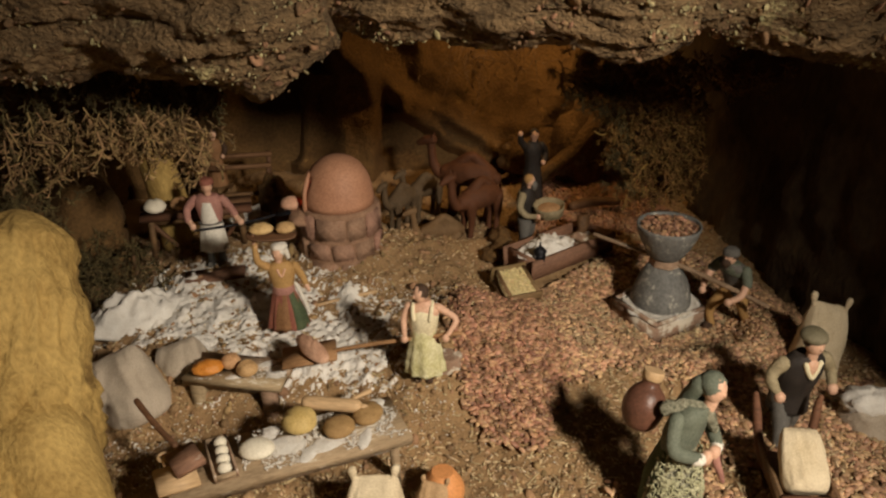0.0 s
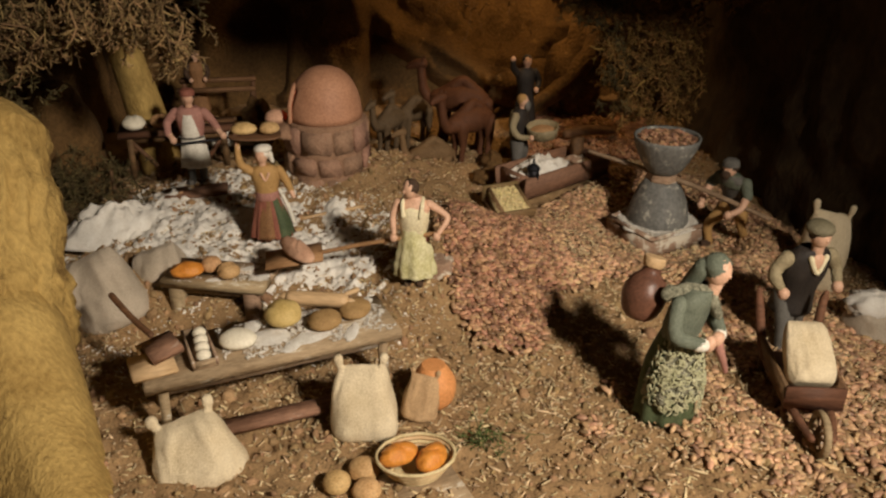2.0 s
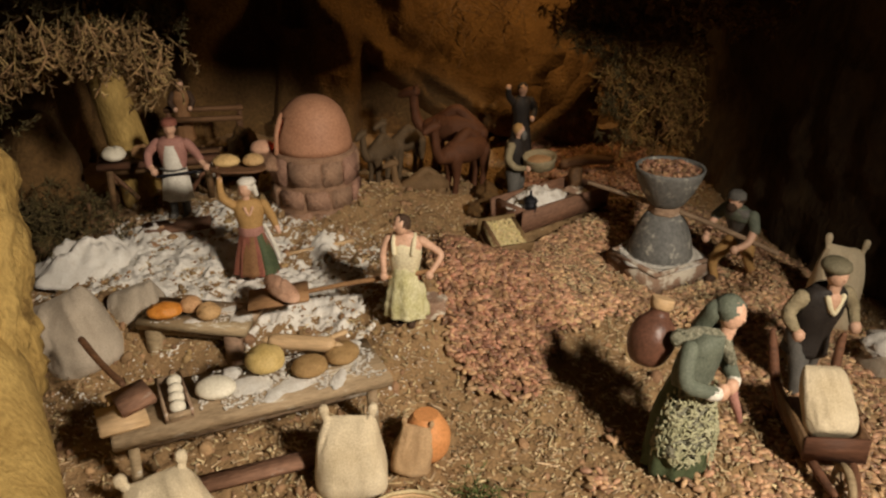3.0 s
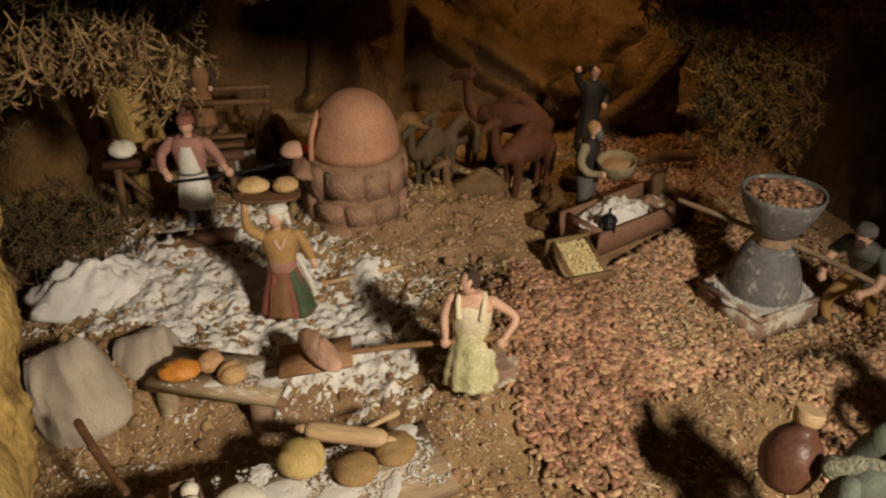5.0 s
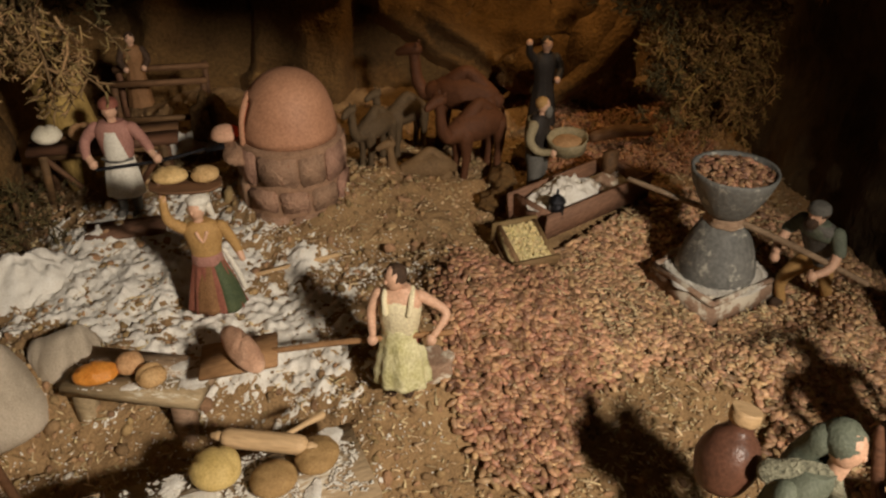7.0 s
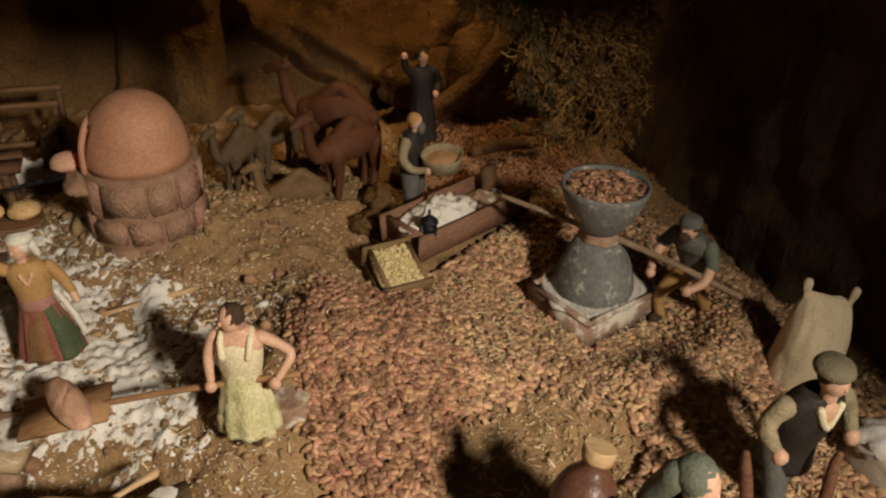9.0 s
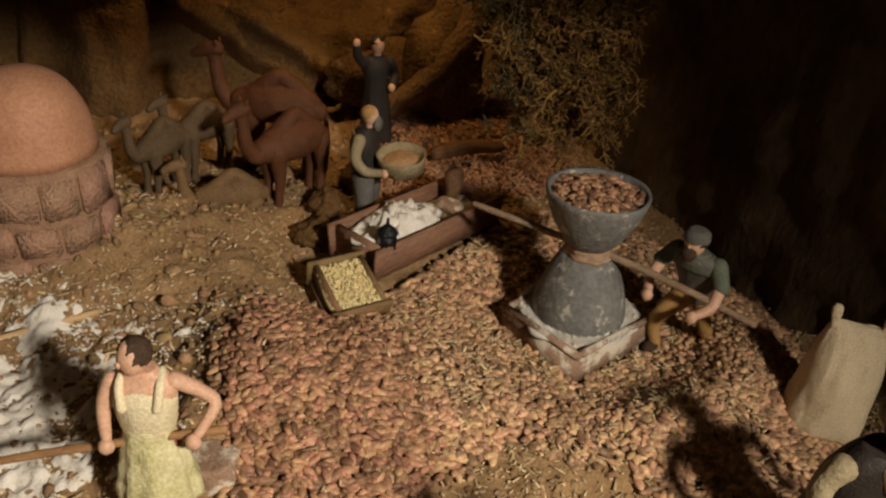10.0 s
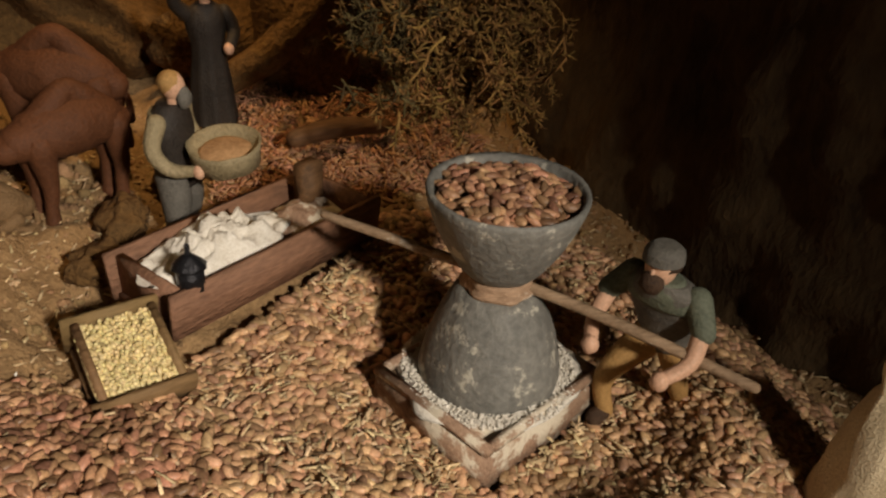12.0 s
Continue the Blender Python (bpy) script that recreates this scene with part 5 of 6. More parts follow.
def winnower():
    s = Sculpt(U)
    for sx in (-1, 1):
        s.limb([(0.6 * sx, -0.4, 0.25, 0.38), (0.6 * sx, 0.2, 0.3, 0.42), (0.7 * sx, -0.2, 2.0, 0.75), (0.5 * sx, 0, 4.0, 0.95)], GREYP, n=14)
    s.loft([(0, 0, 3.4, 1.3, 1.1), (0, 0, 4.8, 1.2, 1.0), (0, 0, 6.4, 1.5, 1.05), (0, 0, 7.4, 1.3, 0.9), (0, 0, 8.0, 0.7, 0.6)], DARKP, n=28)
    s.loft([(0, 0.35, 4.5, 1.1, 0.8), (0, 0.3, 6.4, 1.35, 0.95), (0, 0.15, 7.6, 1.2, 0.85)], OLIVEP, n=24)
    for sx in (-1, 1):
        s.limb([(1.4 * sx, 0, 7.3, 0.50), (1.9 * sx, 0.1, 6.0, 0.44), (1.8 * sx, -0.7, 5.0, 0.39), (1.5 * sx, -2.0, 5.0, 0.30)], SLEEVEP)
        grip(s, (1.5 * sx, -2.2, 5.0))
    head(s, (0, -0.35, 8.9), 0.76, TANP, 0)
    s.ball((0, -0.9, 8.35), (0.45, 0.4, 0.65), GREYP, 10, 0.2)
    return thing("winnower_figure", (0.133, 0.311, -0.010), s, "painted clay bearded man figure holding a sieve", "figurine", 62)


winnower()
sv_ = holder("sieve", (0.160, 0.298, 0.046), "round shallow wooden sieve with grain", "sieve", 0, tilt=(6, -4))
part("hoop", lathe([(0.0170, -0.006), (0.0182, -0.0058), (0.0192, 0.003), (0.0200, 0.0070), (0.0192, 0.0072), (0.0180, 0.003), (0.008, 0.001)], 32, SLEEVEP, wob=0.05), sv_)
part("chaff", lathe([(0.0165, 0.0015), (0.012, 0.0030), (0.004, 0.0045)], 24, STRAW, wob=0.1), sv_, "reddish chaff")


def robed(name, where, turn, label, robe, arms, hair=DARKP, up=True, k=1.0):
    s = Sculpt(U * k)
    s.loft([(0, 0, 0, 1.6, 1.4), (0, 0, 0.4, 1.55, 1.35), (0, 0, 3.0, 1.3, 1.1), (0, 0, 5.2, 1.05, 0.9), (0, 0, 6.8, 1.35, 0.95), (0, 0, 7.7, 1.1, 0.75), (0, 0, 8.1, 0.6, 0.5)], robe, n=32, pleats=8, amp=0.08)
    for sx in (-1, 1):
        if up and sx < 0:
            s.limb([(-1.2, 0, 7.4, 0.52), (-1.9, -0.4, 8.2, 0.44), (-2.1, -0.7, 9.1, 0.34)], arms)
            grip(s, (-2.1, -0.7, 9.4))
        else:
            s.limb([(1.2 * sx, 0, 7.4, 0.52), (1.7 * sx, -0.2, 6.2, 0.46), (1.2 * sx, -1.0, 5.4, 0.36)], arms)
            grip(s, (1.1 * sx, -1.2, 5.3))
    head(s, (0, -0.2, 9.0), 0.78, hair, 0)
    return thing(name, where, s, label, "figurine", turn)


robed("dark_figure", (0.156, 0.442, 0.006), 10, "small dark-robed clay figure standing by the rock", DARKP, DARKP)
robed("seated_figure", (-0.285, 0.43, 0.035), 20, "dim red-brown clay figure in the dark corner", BROWNP, HAIR, HAIR, False, 0.8)


def water_woman():
    s = Sculpt(U * 1.42)
    for sx in (-1, 1):
        s.limb([(0.6 * sx + 0.5, -0.9, 0.25, 0.35), (0.5 * sx + 0.3, 0.2, 0.4, 0.35)], REDP, n=12)
    s.loft([(0, 0, 0.4, 1.75, 1.5), (0, 0, 1.6, 1.7, 1.45), (0, 0, 3.4, 1.5, 1.3), (0, -0.1, 5.2, 1.0, 0.9), (0, -0.2, 5.7, 0.9, 0.85)], GREENP, n=48, pleats=10, amp=0.09)
    s.loft([(0.05, -0.25, 2.0, 1.72, 1.42), (0.05, -0.25, 3.4, 1.58, 1.28), (0.05, -0.25, 5.0, 1.1, 0.95), (0.05, -0.2, 5.6, 0.95, 0.88)], LACE, n=48, pleats=9, amp=0.10, wobble=0.12)
    s.loft([(0, -0.15, 5.2, 1.0, 0.9), (0, -0.3, 6.4, 1.25, 0.95), (0, -0.55, 7.5, 1.2, 0.85), (0, -0.75, 8.1, 0.7, 0.6)], SAGEP, n=28, wobble=0.06)
    rn = np.random.RandomState(77)
    for _ in range(330):
        zz, tt = rn.uniform(1.7, 5.3), rn.uniform(math.pi * 0.92, math.pi * 2.08)
        strand = []
        for _ in range(4):
            rad = 1.80 - 0.20 * max(0, zz - 2.6) + rn.uniform(-0.03, 0.10)
            strand.append((0.05 + rad * math.cos(tt), -0.25 + 0.84 * rad * math.sin(tt), zz, rn.uniform(0.035, 0.065)))
            tt, zz = tt + rn.normal(0, 0.10), zz + rn.uniform(-0.30, 0.16)
        s.limb(strand, NETP, n=4, per=2)
    s.limb([(-1.0, 0.5, 7.6, 0.38), (0.0, -1.0, 7.9, 0.35), (0.9, -1.5, 6.6, 0.25)], LACE, n=10, wobble=0.4)
    for sx in (-1, 1):
        s.limb([(1.2 * sx, -0.35, 7.4, 0.42), (1.65 * sx, -0.9, 6.1, 0.39), (0.9 * sx + 0.2, -1.8, 5.7, 0.30)], SAGEP)
        s.limb([(0.95 * sx + 0.2, -1.75, 5.65, 0.34), (0.7 * sx + 0.2, -1.9, 5.6, 0.32)], WHITEP, n=10)
        grip(s, (0.35 * sx + 0.2, -2.0, 5.6))
    s.limb([(0.6, -2.0, 5.5, 0.29), (1.0, -2.3, 4.4, 0.21), (1.3, -2.4, 3.6, 0.15)], ROSEP, n=8)
    head(s, (0.3, -1.2, 9.0), 0.72, SAGEP, 0)
    s.ball((0.3, -0.95, 9.3), (0.66, 0.72, 0.52), SAGEP, 16, 0.12)
    s.limb([(0.1, -0.45, 9.0, 0.52), (0.1, 0.1, 8.0, 0.42), (0.1, 0.4, 7.2, 0.25)], SAGEP, n=12)
    k = s.unit
    s.v = [(x + 0.22 * max(0, z - 5 * k), y, z) for x, y, z in s.v]
    return thing("stooping_woman_figure", (0.201, -0.137, -0.046), s, "painted clay woman figure carrying a jug, lace apron", "figurine", 38)


water_woman()
jug = Sculpt(U * 1.0)
jug.loft([(0, 0, 0.0, 0.9, 0.9), (0, 0, 0.5, 1.35, 1.35), (0, 0, 1.8, 1.7, 1.7), (0, 0, 3.0, 1.35, 1.35), (0, 0, 3.7, 0.75, 0.75), (0, 0, 4.2, 0.7, 0.7)], CLAYPOT, n=28)
jug_body = thing("water_jug", (0.176, -0.118, 0.033), jug, "brown glazed clay jug with cork on her back", "jug", 0, tilt=(-12, 14))
cork = Sculpt(U * 1.0)
cork.loft([(0, 0, 4.1, 0.75, 0.75), (0, 0, 4.5, 0.85, 0.85), (0, 0, 4.9, 0.8, 0.8)], PALEWOOD, n=16, per=2)
part("cork", cork, jug_body, "pale round cork")


def barrow_man():
    s = Sculpt(U * 1.36)
    for sx, fy in ((-1, -0.8), (1, 0.9)):
        s.limb([(0.8 * sx, fy - 0.5, 0.3, 0.38), (0.8 * sx, fy + 0.2, 0.35, 0.38)], HAIR, n=12)
        s.limb([(0.8 * sx, fy, 0.4, 0.42), (0.75 * sx, 0.6 * fy - 0.1, 2.3, 0.50), (0.5 * sx, 0.2, 4.4, 0.85)], GREYP, n=14)
    s.loft([(0, 0.2, 3.4, 1.4, 1.2), (0, 0.1, 4.8, 1.25, 1.05), (0, -0.2, 6.2, 1.5, 1.1), (0, -0.5, 7.4, 1.35, 0.9), (0, -0.65, 8.0, 0.8, 0.65)], DARKP, n=28)
    s.limb([(-0.5, -1.35, 7.6, 0.18), (0, -1.45, 6.6, 0.16), (0.5, -1.35, 7.6, 0.18)], CREAM, n=8)
    s.ball((0, -1.25, 7.3), (0.5, 0.3, 0.6), SKIN, 12)
    for sx in (-1, 1):
        s.limb([(1.45 * sx, -0.45, 7.3, 0.46), (2.1 * sx, -0.4, 6.4, 0.40), (1.95 * sx, -1.0, 5.7, 0.30)], SLEEVEP, wobble=0.35)
        grip(s, (1.85 * sx, -1.3, 5.4))
    head(s, (0, -1.1, 8.9), 0.74, HAIR, 0)
    s.ball((0, -0.9, 9.35), (0.82, 0.88, 0.5), OLIVEP, 16, 0.1)
    return thing("barrow_man_figure", (0.330, -0.054, -0.046), s, "painted clay man figure in dark waistcoat pushing a barrow", "figurine", 12)


barrow_man()
wb = holder("wheelbarrow", (0.311, -0.112, -0.044), "dark wooden wheelbarrow loaded with a sack", "wheelbarrow", -7)
wb.scale = (1.22, 1.22, 1.22)
for sx in (-1, 1):
    s = Sculpt()
    s.limb([(0.022 * sx, 0.028, 0.062, 0.0020), (0.0205 * sx, 0.026, 0.052, 0.0030), (0.016 * sx, 0.010, 0.022, 0.0032), (0.011 * sx, -0.045, 0.016, 0.0028), (0.006 * sx, -0.066, 0.013, 0.0024)], DARKWOOD, n=10)
    part("shaft", s, wb)
    part("side", boxed((0.003, 0.060, 0.016), DARKWOOD, 0.12), wb, local=pose(0.017 * sx, -0.012, 0.026, 0, 8 * sx, 0))
    part("leg", boxed((0.005, 0.005, 0.022), DARKWOOD, 0.12), wb, local=pose(0.015 * sx, 0.014, 0.011))
part("bed", boxed((0.032, 0.060, 0.003), DARKWOOD, 0.1), wb, local=pose(0, -0.012, 0.019))
part("front", boxed((0.036, 0.003, 0.016), DARKWOOD, 0.12), wb, local=pose(0, -0.043, 0.026))
wheel = Sculpt()
wheel.limb([(0, 0.0125 * math.cos(2 * math.pi * k / 20), 0.0125 * math.sin(2 * math.pi * k / 20), 0.0024) for k in range(21)], WOOD, n=8, per=2)
wh = part("wheel", wheel, wb, "", pose(0, -0.062, 0.0135))
hub = Sculpt()
hub.limb([(-0.006, 0, 0, 0.0028), (0.006, 0, 0, 0.0028)], WOOD, n=10)
for k in range(4):
    t = math.pi * k / 4
    hub.limb([(0, -0.0115 * math.cos(t), -0.0115 * math.sin(t), 0.0011), (0, 0.0115 * math.cos(t), 0.0115 * math.sin(t), 0.0011)], WOOD, n=6)
part("spokes", hub, wh)
sack("barrow_sack", (0.306, -0.154, -0.008), 0.0175, 0.0115, 0.052, CREAMCLOTH, "cream cloth sack lying in the wheelbarrow", -7, (-52, 0), False)


def camel(name, where, turn, label, mat, k=1.0, lying=False):
    """A clay camel: body, hump, neck and head in one mesh, facing -x."""
    s = Sculpt(U * k)
    z = 1.6 if lying else 4.6
    s.limb([(-2.4, 0, z, 0.9), (-1.2, 0, z + 0.1, 1.35), (0.4, 0, z + 0.2, 1.45), (1.8, 0, z, 1.15), (2.5, 0, z - 0.2, 0.7)], mat, n=18, wobble=0.12)
    s.limb([(-1.9, 0, z + 0.5, 0.62), (-1.0, 0, z + 1.0, 0.72), (-0.3, 0, z + 1.65, 0.62), (0.2, 0, z + 1.9, 0.52), (0.7, 0, z + 1.55, 0.62), (1.3, 0, z + 0.9, 0.72), (2.2, 0, z + 0.3, 0.6)], mat, n=16, wobble=0.08)
    s.limb([(-2.2, 0, z + 0.1, 0.85), (-3.2, 0, z - 0.2, 0.62), (-3.9, 0, z + 0.8, 0.5), (-4.1, 0, z + 2.4, 0.42), (-4.2, 0, z + 3.2, 0.42)], mat, n=14, wobble=0.15)
    s.limb([(-4.0, 0, z + 3.3, 0.5), (-4.7, 0, z + 3.2, 0.45), (-5.4, 0, z + 2.9, 0.3)], mat, n=12)
    for sy in (-1, 1):
        s.ball((-3.9, 0.35 * sy, z + 3.75), (0.15, 0.1, 0.25), mat, 8)
        for x in (-1.8, 2.0):
            if lying:
                s.limb([(x, 0.9 * sy, 1.0, 0.5), (x - 0.9, 1.2 * sy, 0.45, 0.4), (x + 0.6, 1.2 * sy, 0.3, 0.35)], mat, n=10)
            else:
                s.limb([(x, 0.55 * sy, z - 0.2, 0.75), (x + 0.1, 0.6 * sy, 2.4, 0.42), (x - 0.05, 0.6 * sy, 1.2, 0.32), (x - 0.1, 0.6 * sy, 0.2, 0.42)], mat, n=12)
    s.limb([(2.6, 0, z + 0.1, 0.2), (3.1, 0, z - 0.8, 0.15), (3.1, 0, z - 1.8, 0.22)], mat, n=8)
    return thing(name, where, s, label, "camel", turn)


camel("camel", (0.066, 0.400, -0.006), -18, "red-brown clay camel standing at the back", CAMEL, 1.32)
camel("camel", (0.076, 0.345, -0.010), 38, "red-brown clay camel turned towards the trough", CAMEL, 1.17)
camel("camel", (0.026, 0.318, -0.004), 14, "tan clay camel lying on the ground", TANCAMEL, 0.92, True)
camel("camel", (-0.026, 0.340, 0.006), 55, "dim grey-brown clay camel standing behind the oven", GREYCAMEL, 0.88)
camel("camel", (0.004, 0.372, 0.006), 40, "dim grey-brown clay camel among the herd", GREYCAMEL, 0.90)

# ---- dim things in the corners ----
rack = holder("wooden_rack", (-0.300, 0.40, 0.0), "dark wooden stall frame in the dim corner", "rack", 8)
for x in (0, 0.09):
    for y in (0, 0.035):
        part("post", boxed((0.006, 0.006, 0.085 if y else 0.075), DARKWOOD, 0.1), rack, local=pose(x, y, 0.035))
for y, z in ((0, 0.070), (0.035, 0.074), (0, 0.030)):
    part("rail", boxed((0.100, 0.005, 0.006), DARKWOOD, 0.1), rack, local=pose(0.045, y - 0.004, z))
heap("flour_mound", (-0.235, 0.37, 0.010), 0.035, 0.020, 0.020, "white flour heap in the dim corner", 8.8)
bd = Sculpt()
bd.box((0, 0, 0), (0.070, 0.026, 0.004), REDWOOD, bevel=0.15)
thing("plank", (-0.245, 0.215, 0.004), bd, "reddish plank lying in the flour", "plank", 8, tilt=(5, -3))
bd = Sculpt()
bd.box((0, 0, 0), (0.085, 0.005, 0.004), PALEWOOD, bevel=0.15)
thing("stick", (-0.092, 0.152, 0.003), bd, "pale wooden stick on the soil by the oven", "stick", 18, tilt=(0, -4))
sk = Sculpt()
sk.limb([(0, 0, -0.05, 0.0022), (0.001, 0, -0.01, 0.0022), (0.0, 0.002, 0.034, 0.0020)], DARKWOOD, n=8)
thing("shovel_stick", (-0.338, 0.216, -0.006), sk, "upright dark wooden stick in the flour", "stick")
lg = Sculpt()
lg.limb([(-0.03, 0, 0, 0.006), (0, 0.004, 0.002, 0.007), (0.035, 0, 0, 0.005)], DARKWOOD, n=14, wobble=0.3)
tree_post("leaning_log", [(0.160, 0.468, 0.022, 0.011), (0.205, 0.474, 0.048, 0.013), (0.245, 0.482, 0.092, 0.016), (0.262, 0.488, 0.125, 0.017)], "thick ochre log leaning at the cave back", 24, ROCK)
thing("log", (0.236, 0.395, 0.012), lg, "dark reddish log on the straw", "log", 12)
for i, (x, y, z, a, b, c, lab) in enumerate(((0.235, 0.50, 0.05, 0.040, 0.03, 0.085, "tall tan rock slab leaning at the cave back"), (0.19, 0.54, 0.04, 0.07, 0.03, 0.035, "long tan rock ridge at the cave back"),
                                             (0.09, 0.275, -0.002, 0.016, 0.012, 0.010, "small tan rock near the trough"), (-0.36, 0.245, 0.005, 0.016, 0.012, 0.016, "tan rock by the flour heap"),
                                             (0.10, 0.315, 0.0, 0.018, 0.013, 0.012, "brown rock near the camels"), (0.13, 0.365, 0.0, 0.015, 0.013, 0.012, "brown rock behind the winnower"),
                                             (-0.20, 0.385, 0.03, 0.03, 0.02, 0.03, "dim brown rock behind the oven"), (0.41, 0.055, -0.034, 0.012, 0.010, 0.010, "pale straw clump by the sack"))):
    rk = Sculpt()
    rk.ball((0, 0, 0), (a, b, c), CHAFF if "straw" in lab else ROCK, 28, 0.5, freq=1.8)
    thing("rock", (x, y, z), rk, lab, "rock", 20 * i)

# ---- flour on the ground ----
heap("flour_mound", (-0.312, 0.148, -0.018), 0.066, 0.042, 0.036, "white flour pile spilling over the soil", 1.1, 10)
PATCH = [(-0.225, 0.125, 0.070, 0.060, 0.62), (-0.30, 0.165, 0.07, 0.05, 0.5), (-0.29, 0.235, 0.07, 0.03, 0.30), (-0.205, 0.26, 0.045, 0.03, 0.32), (-0.085, 0.075, 0.035, 0.035, 0.50), (-0.05, 0.025, 0.045, 0.03, 0.42),
         (-0.085, 0.165, 0.04, 0.02, 0.30), (-0.065, 0.11, 0.03, 0.03, 0.36), (-0.15, 0.17, 0.05, 0.05, 0.34), (-0.13, 0.035, 0.05, 0.02, 0.22), (-0.10, -0.035, 0.09, 0.02, 0.17), (-0.24, -0.055, 0.05, 0.015, 0.18), (-0.16, 0.055, 0.05, 0.03, 0.30), (0.0, 0.13, 0.03, 0.02, 0.12)]


def flour_sheet():
    st_, v, f, idx = 0.0017, [], [], {}
    xs, ys = np.arange(-0.40, 0.06, st_), np.arange(-0.08, 0.31, st_)

    def mask(x, y):
        m = sum(p * math.exp(-0.5 * (((x - cx) / sx) ** 2 + ((y - cy) / sy) ** 2)) for cx, cy, sx, sy, p in PATCH)
        return m - 0.51 + 0.46 * noise.fractal((x * 42, y * 42, 0.0), 0.5, 2.1, 7) + 0.20 * noise.noise((x * 150, y * 150, 2.0))

    ms_ = {}
    for i, x in enumerate(xs):
        for j, y in enumerate(ys):
            ms_[i, j] = mask(x, y)

    def vert(i, j):
        if (i, j) not in idx:
            x, y, m = xs[i], ys[j], ms_[i, j]
            idx[i, j] = len(v)
            up = min(m, 0.5) * 0.0045 if m > 0 else -0.0012
            v.append((x, y, float(level(x, y)) + lumps(x, y) + 0.0004 + up + (0.0017 * noise.fractal((x * 120, y * 120, 5.0), 0.8, 2.0, 4) if m > 0 else 0)))
        return idx[i, j]
    for i in range(len(xs) - 1):
        for j in range(len(ys) - 1):
            if max(ms_[i, j], ms_[i + 1, j], ms_[i + 1, j + 1], ms_[i, j + 1]) > 0:
                f.append((vert(i, j), vert(i + 1, j), vert(i + 1, j + 1), vert(i, j + 1)))
    me = bpy.data.meshes.new("spilled_flour")
    me.from_pydata(v, [], f)
    me.polygons.foreach_set("use_smooth", np.ones(len(f), bool))
    me.materials.append(FLOUR)
    return tagged(new("spilled_flour", me), "white flour spilled in ragged patches over the soil", "flour", "", "stuff")


flour_sheet()
n = 7000
src_k = rg.randint(0, len(PATCH), n)
pc = np.array(PATCH)[src_k]
x, y = pc[:, 0] + rg.normal(0, 1.25, n) * pc[:, 2], pc[:, 1] + rg.normal(0, 1.25, n) * pc[:, 3]
keep = (np.array([noise.noise((a * 38, b * 38, 6.0)) for a, b in zip(x, y)]) > -0.12) & (x > -0.39)
x, y = x[keep], y[keep]
n = len(x)
z = level(x, y) + np.array([lumps(a, b) for a, b in zip(x, y)]) + 0.0006
scatter("flour_specks", sv, sf, np.stack([x, y, z], 1), turns(n, 0.4, rg), np.stack([rg.gamma(2, 0.00035, n) + 0.0002, rg.gamma(2, 0.0003, n) + 0.0002, rg.uniform(0.0002, 0.0005, n)], 1), FLOUR, "fine specks of white flour on the soil", "flour")
for k, (u_, v_, a_, b_) in enumerate(((0.098, 0.030, 0.016, 0.012), (0.128, 0.018, 0.017, 0.009), (0.180, 0.052, 0.012, 0.008), (0.112, 0.012, 0.012, 0.006), (0.160, 0.012, 0.014, 0.005), (0.088, 0.050, 0.010, 0.006))):
    heap("flour_dusting", on_table(u_, v_, 0.0002), a_, b_, 0.0011, "thin white flour dusting on the work table", 20.0 + k, TT + 15 * k)
for k, (x_, y_, a_, b_) in enumerate(((-0.139, 0.012, 0.010, 0.012), (-0.178, 0.004, 0.009, 0.004), (-0.150, 0.024, 0.010, 0.006))):
    heap("flour_dusting", (x_, y_, 0.0042), a_, b_, 0.0010, "thin white flour dusting on the low bench", 30.0 + k, 15 * k)
n = 2200
u, w = rg.uniform(0.06, 0.195, n), rg.uniform(0.004, 0.058, n)
keep = np.array([noise.noise((a * 60, b * 60, 0.5)) > -0.1 for a, b in zip(u, w)])
u, w = u[keep], w[keep]
fp = np.array([on_table(a, b, 0.0006) for a, b in zip(u, w)])
n = len(fp)
scatter("table_flour", sv, sf, fp, turns(n, 0.2, rg), np.stack([rg.gamma(2, 0.0004, n) + 0.0002, rg.gamma(2, 0.0003, n) + 0.0002, rg.uniform(0.0001, 0.0003, n)], 1), FLOUR, "white flour crumbs dusted over the work table", "flour")
n = 420
fp = np.stack([rg.uniform(-0.222, -0.13, n), rg.uniform(0.0, 0.032, n), np.full(n, 0.0046)], 1)
fp = fp[(fp[:, 0] > -0.160) | (rg.uniform(0, 1, n) < 0.4)]
n = len(fp)
scatter("bench_flour", sv, sf, fp, turns(n, 0.2, rg), np.stack([rg.gamma(2, 0.0004, n) + 0.0002, rg.gamma(2, 0.0003, n) + 0.0002, rg.uniform(0.0001, 0.0003, n)], 1), FLOUR, "white flour crumbs dusted over the low bench", "flour")
n = 3600
t, r = rg.uniform(0, 2 * math.pi, n), rg.uniform(0.033, 0.042, n)
fp = np.stack([MILL[0] + r * np.cos(t), MILL[1] + r * np.sin(t), -0.0130 + rg.uniform(0, 0.0026, n)], 1)
heap("slab_flour_bed", (MILL[0], MILL[1], -0.0135), 0.045, 0.042, 0.0050, "floury dust bed round the mill foot", 12.0, 20)
scatter("slab_flour", sv, sf, fp, turns(n, 0.4, rg), np.stack([rg.uniform(0.0003, 0.0010, n), rg.uniform(0.0003, 0.0008, n), rg.uniform(0.0002, 0.0005, n)], 1), FLOUR, "coarse white flour round the mill foot", "flour")

# ---- grain, chaff and crumbs on the ground ----


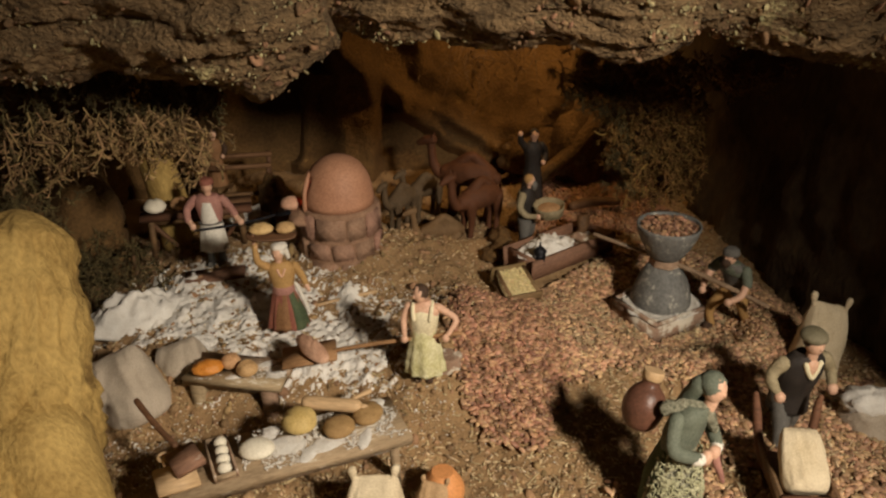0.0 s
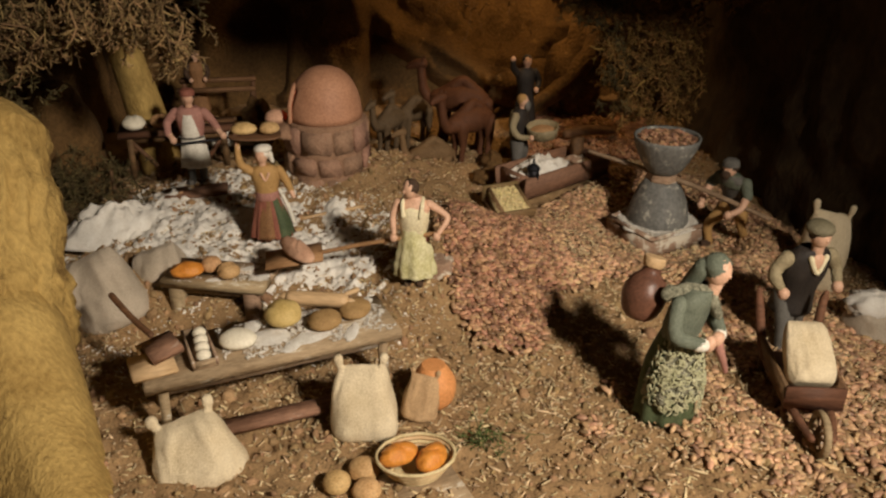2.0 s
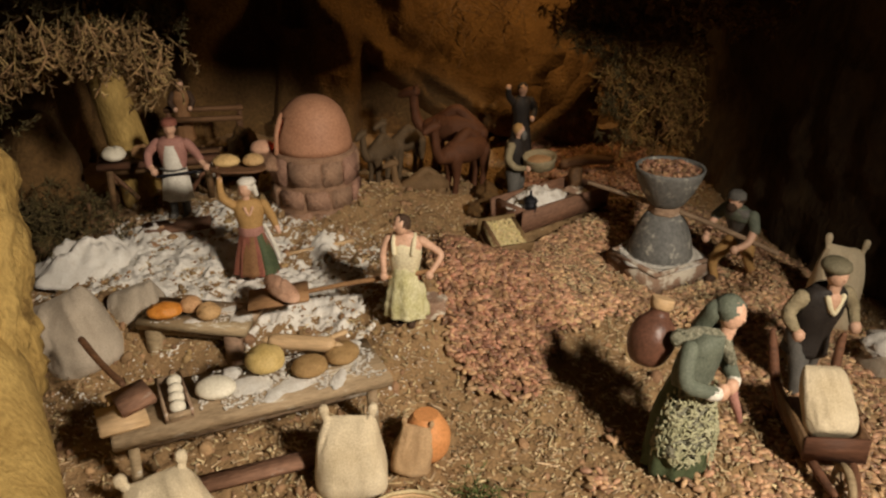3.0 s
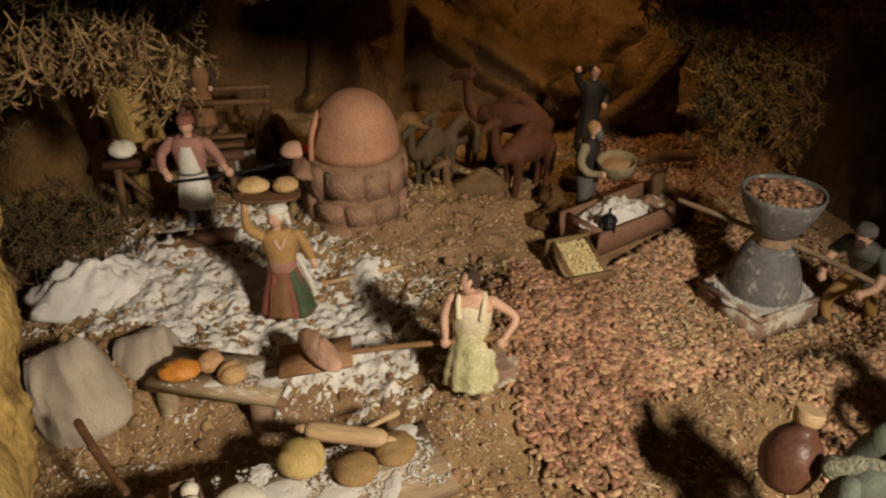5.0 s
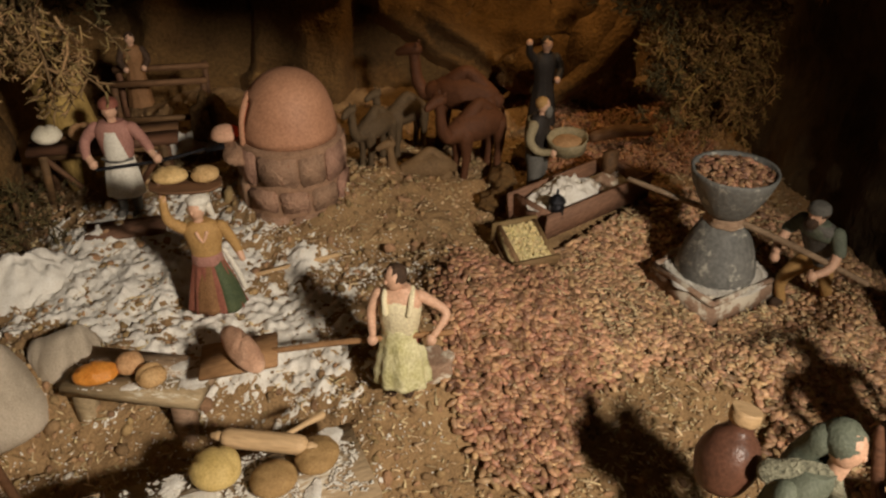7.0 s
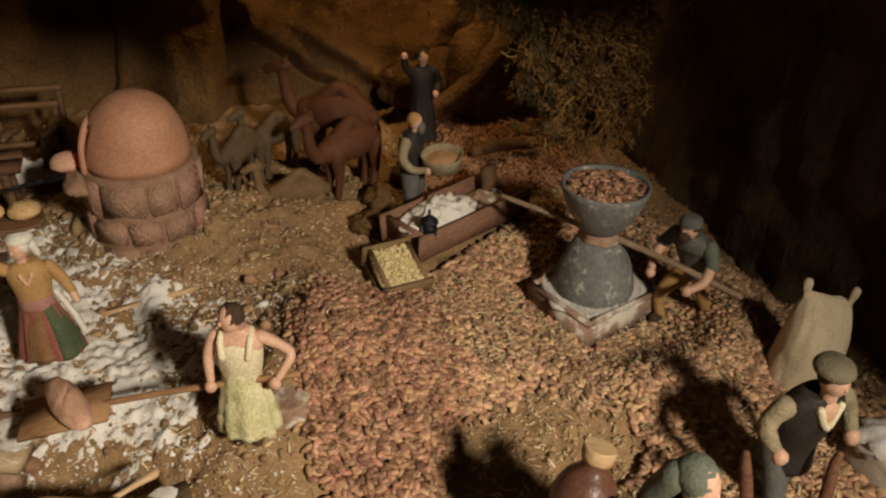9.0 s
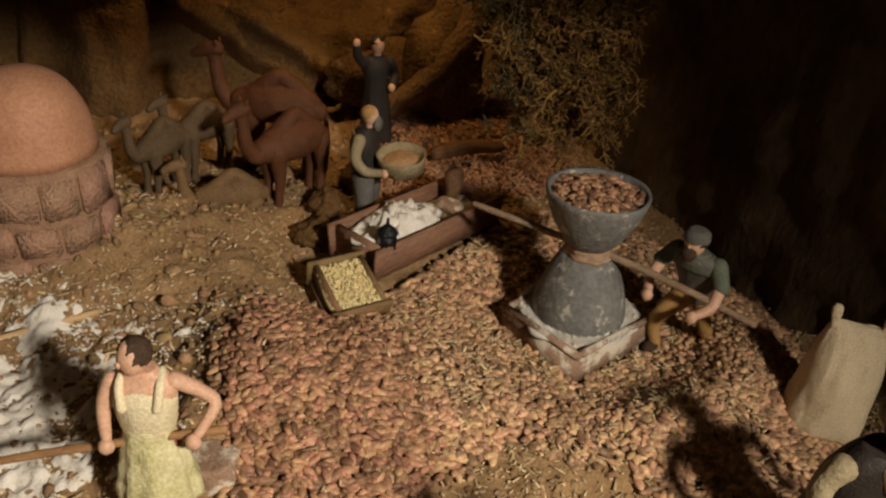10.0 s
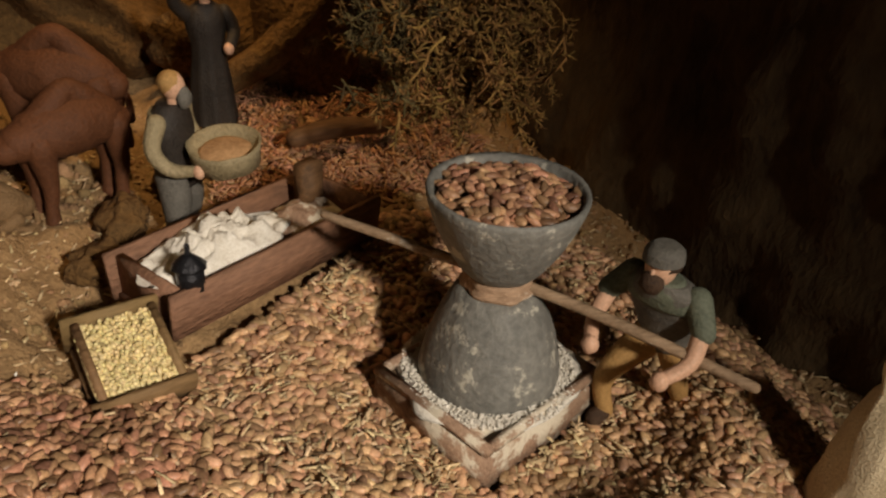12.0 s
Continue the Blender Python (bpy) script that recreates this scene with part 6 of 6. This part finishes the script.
def inside_any(x, y):
    """Footprints of things that the loose grain keeps out of."""
    c, s_ = math.cos(radians(36.3)), math.sin(radians(36.3))
    tx, ty = (x - TR[0]) * c + (y - TR[1]) * s_, -(x - TR[0]) * s_ + (y - TR[1]) * c
    m = (np.abs(tx) < 0.070) & (np.abs(ty) < 0.027)
    m |= (np.abs(x - 0.1085) < 0.023) & (np.abs(y - 0.197) < 0.025)
    ca, sa = math.cos(ang), math.sin(ang)
    mx, my = (x - MILL[0] - 0.002) * ca + (y - MILL[1] + 0.001) * sa, -(x - MILL[0] - 0.002) * sa + (y - MILL[1] + 0.001) * ca
    m |= (np.abs(mx) < 0.038) & (np.abs(my) < 0.045)
    return m


def grain_cover(x, y):
    """0 to 1: how thickly the grain lies."""
    def blob(cx, cy, rx, ry):
        return 1 - np.hypot((x - cx) / rx, (y - cy) / ry)
    g = np.maximum.reduce([blob(0.085, 0.065, 0.060, 0.135), blob(0.120, 0.11, 0.085, 0.10), blob(0.21, 0.145, 0.13, 0.095), blob(0.31, 0.14, 0.14, 0.14), blob(0.24, 0.235, 0.12, 0.08), 0.36 * blob(0.36, -0.02, 0.10, 0.12), 0.10 * blob(0.30, -0.15, 0.14, 0.10)])
    return g


gv, gf = pebble(7, 5, 0.15)
N = 58000
x, y = rg.uniform(0.015, 0.50, N), rg.uniform(-0.25, 0.36, N)
g = grain_cover(x, y) + 0.10 * np.array([noise.noise((a * 25, b * 25, 3.0)) for a, b in zip(x, y)])
keep = (g > rg.uniform(0, 0.20, N)) & ~inside_any(x, y)
x, y, g = x[keep], y[keep], g[keep]
n = len(x)
z = level(x, y) + 0.0014 + rg.uniform(0, 0.0062, n) * np.clip(g * 4, 0.25, 1)
gs = rg.uniform(0.80, 1.12, n)
heaped = np.hypot((x - 0.085) / 0.062, (y - 0.060) / 0.120) + rg.normal(0, 0.12, n) < 1
for nm, pick, mat_, lab in (("grain_heap", heaped, REDGRAIN, "dark red-brown grain kernels heaped in a pile"), ("loose_grain", ~heaped, GRAIN, "tan-brown grain kernels spread round the mill")):
    k_ = pick.sum()
    scatter(nm, gv, gf, np.stack([x, y, z], 1)[pick], turns(k_, 0.27, rg), gs[pick, None] * np.stack([rg.uniform(0.0042, 0.0051, k_), rg.uniform(0.0022, 0.0028, k_), np.full(k_, 0.0019)], 1), mat_, lab, "grain")

# chaff and short straws
N = 52000
x, y = rg.uniform(-0.40, 0.48, N), rg.uniform(-0.26, 0.42, N)
p = 0.22 + 0.8 * np.exp(-0.5 * ((np.hypot(x - MILL[0], y - MILL[1]) - 0.068) / 0.020) ** 2) + 0.25 * np.exp(-0.5 * (((x - 0.33) / 0.09) ** 2 + ((y + 0.10) / 0.08) ** 2)) + 0.6 * np.exp(-0.5 * (((x - 0.30) / 0.11) ** 2 + ((y - 0.10) / 0.09) ** 2)) + 0.8 * np.exp(-0.5 * (((x - 0.175) / 0.03) ** 2 + ((y - 0.075) / 0.03) ** 2)) + 0.4 * np.exp(-0.5 * (((x - 0.05) / 0.2) ** 2 + ((y + 0.10) / 0.07) ** 2))
p *= 1 - 0.88 * (np.hypot((x - 0.09) / 0.07, (y - 0.07) / 0.13) < 1)
keep = (rg.uniform(0, 1, N) < 0.8 * p) & ~inside_any(x, y)
x, y = x[keep], y[keep]
n = len(x)
over = np.clip(grain_cover(x, y) * 4, 0, 1)
z = level(x, y) + np.array([lumps(a, b) for a, b in zip(x, y)]) + 0.0008 + 0.0070 * over
bx = [(a, b, c) for a in (-1, 1) for b in (-1, 1) for c in (-1, 1)]
bf = [(0, 1, 3, 2), (4, 6, 7, 5), (0, 4, 5, 1), (2, 3, 7, 6), (0, 2, 6, 4), (1, 5, 7, 3)]
scatter("chaff", bx, bf, np.stack([x, y, z], 1), turns(n, 0.3, rg), np.stack([rg.gamma(2.0, 0.0009, n) + 0.0007, rg.uniform(0.0003, 0.0009, n), np.full(n, 0.00025)], 1), CHAFF, "pale chaff and straw bits scattered on the ground", "chaff")
N = 5200
x, y = rg.uniform(0.15, 0.34, N), rg.uniform(0.33, 0.52, N)
z = level(x, y) + np.array([lumps(a, b) for a, b in zip(x, y)]) + 0.001 + rg.uniform(0, 0.006, N)
scatter("straw_bed", bx, bf, np.stack([x, y, z], 1), turns(N, 0.45, rg), np.stack([rg.gamma(2.0, 0.0014, N) + 0.0010, rg.uniform(0.0003, 0.0009, N), np.full(N, 0.0004)], 1), STRAW, "reddish straw bedding at the cave back", "straw")

# clods
N = 15000
x, y = rg.uniform(-0.42, 0.48, N), rg.uniform(-0.27, 0.52, N)
keep = (grain_cover(x, y) < 0.08)
x, y = x[keep], y[keep]
n = len(x)
z = level(x, y) + np.array([lumps(a, b) for a, b in zip(x, y)])
sz = rg.gamma(1.6, 0.0007, n) + 0.0006
scatter("soil_clods", sv, sf, np.stack([x, y, z], 1), turns(n, 1.2, rg), np.stack([sz * rg.uniform(0.8, 1.5, n), sz * rg.uniform(0.7, 1.2, n), sz * rg.uniform(0.5, 1.0, n)], 1), CLOD, "small crumbs and clods of brown soil", "soil")
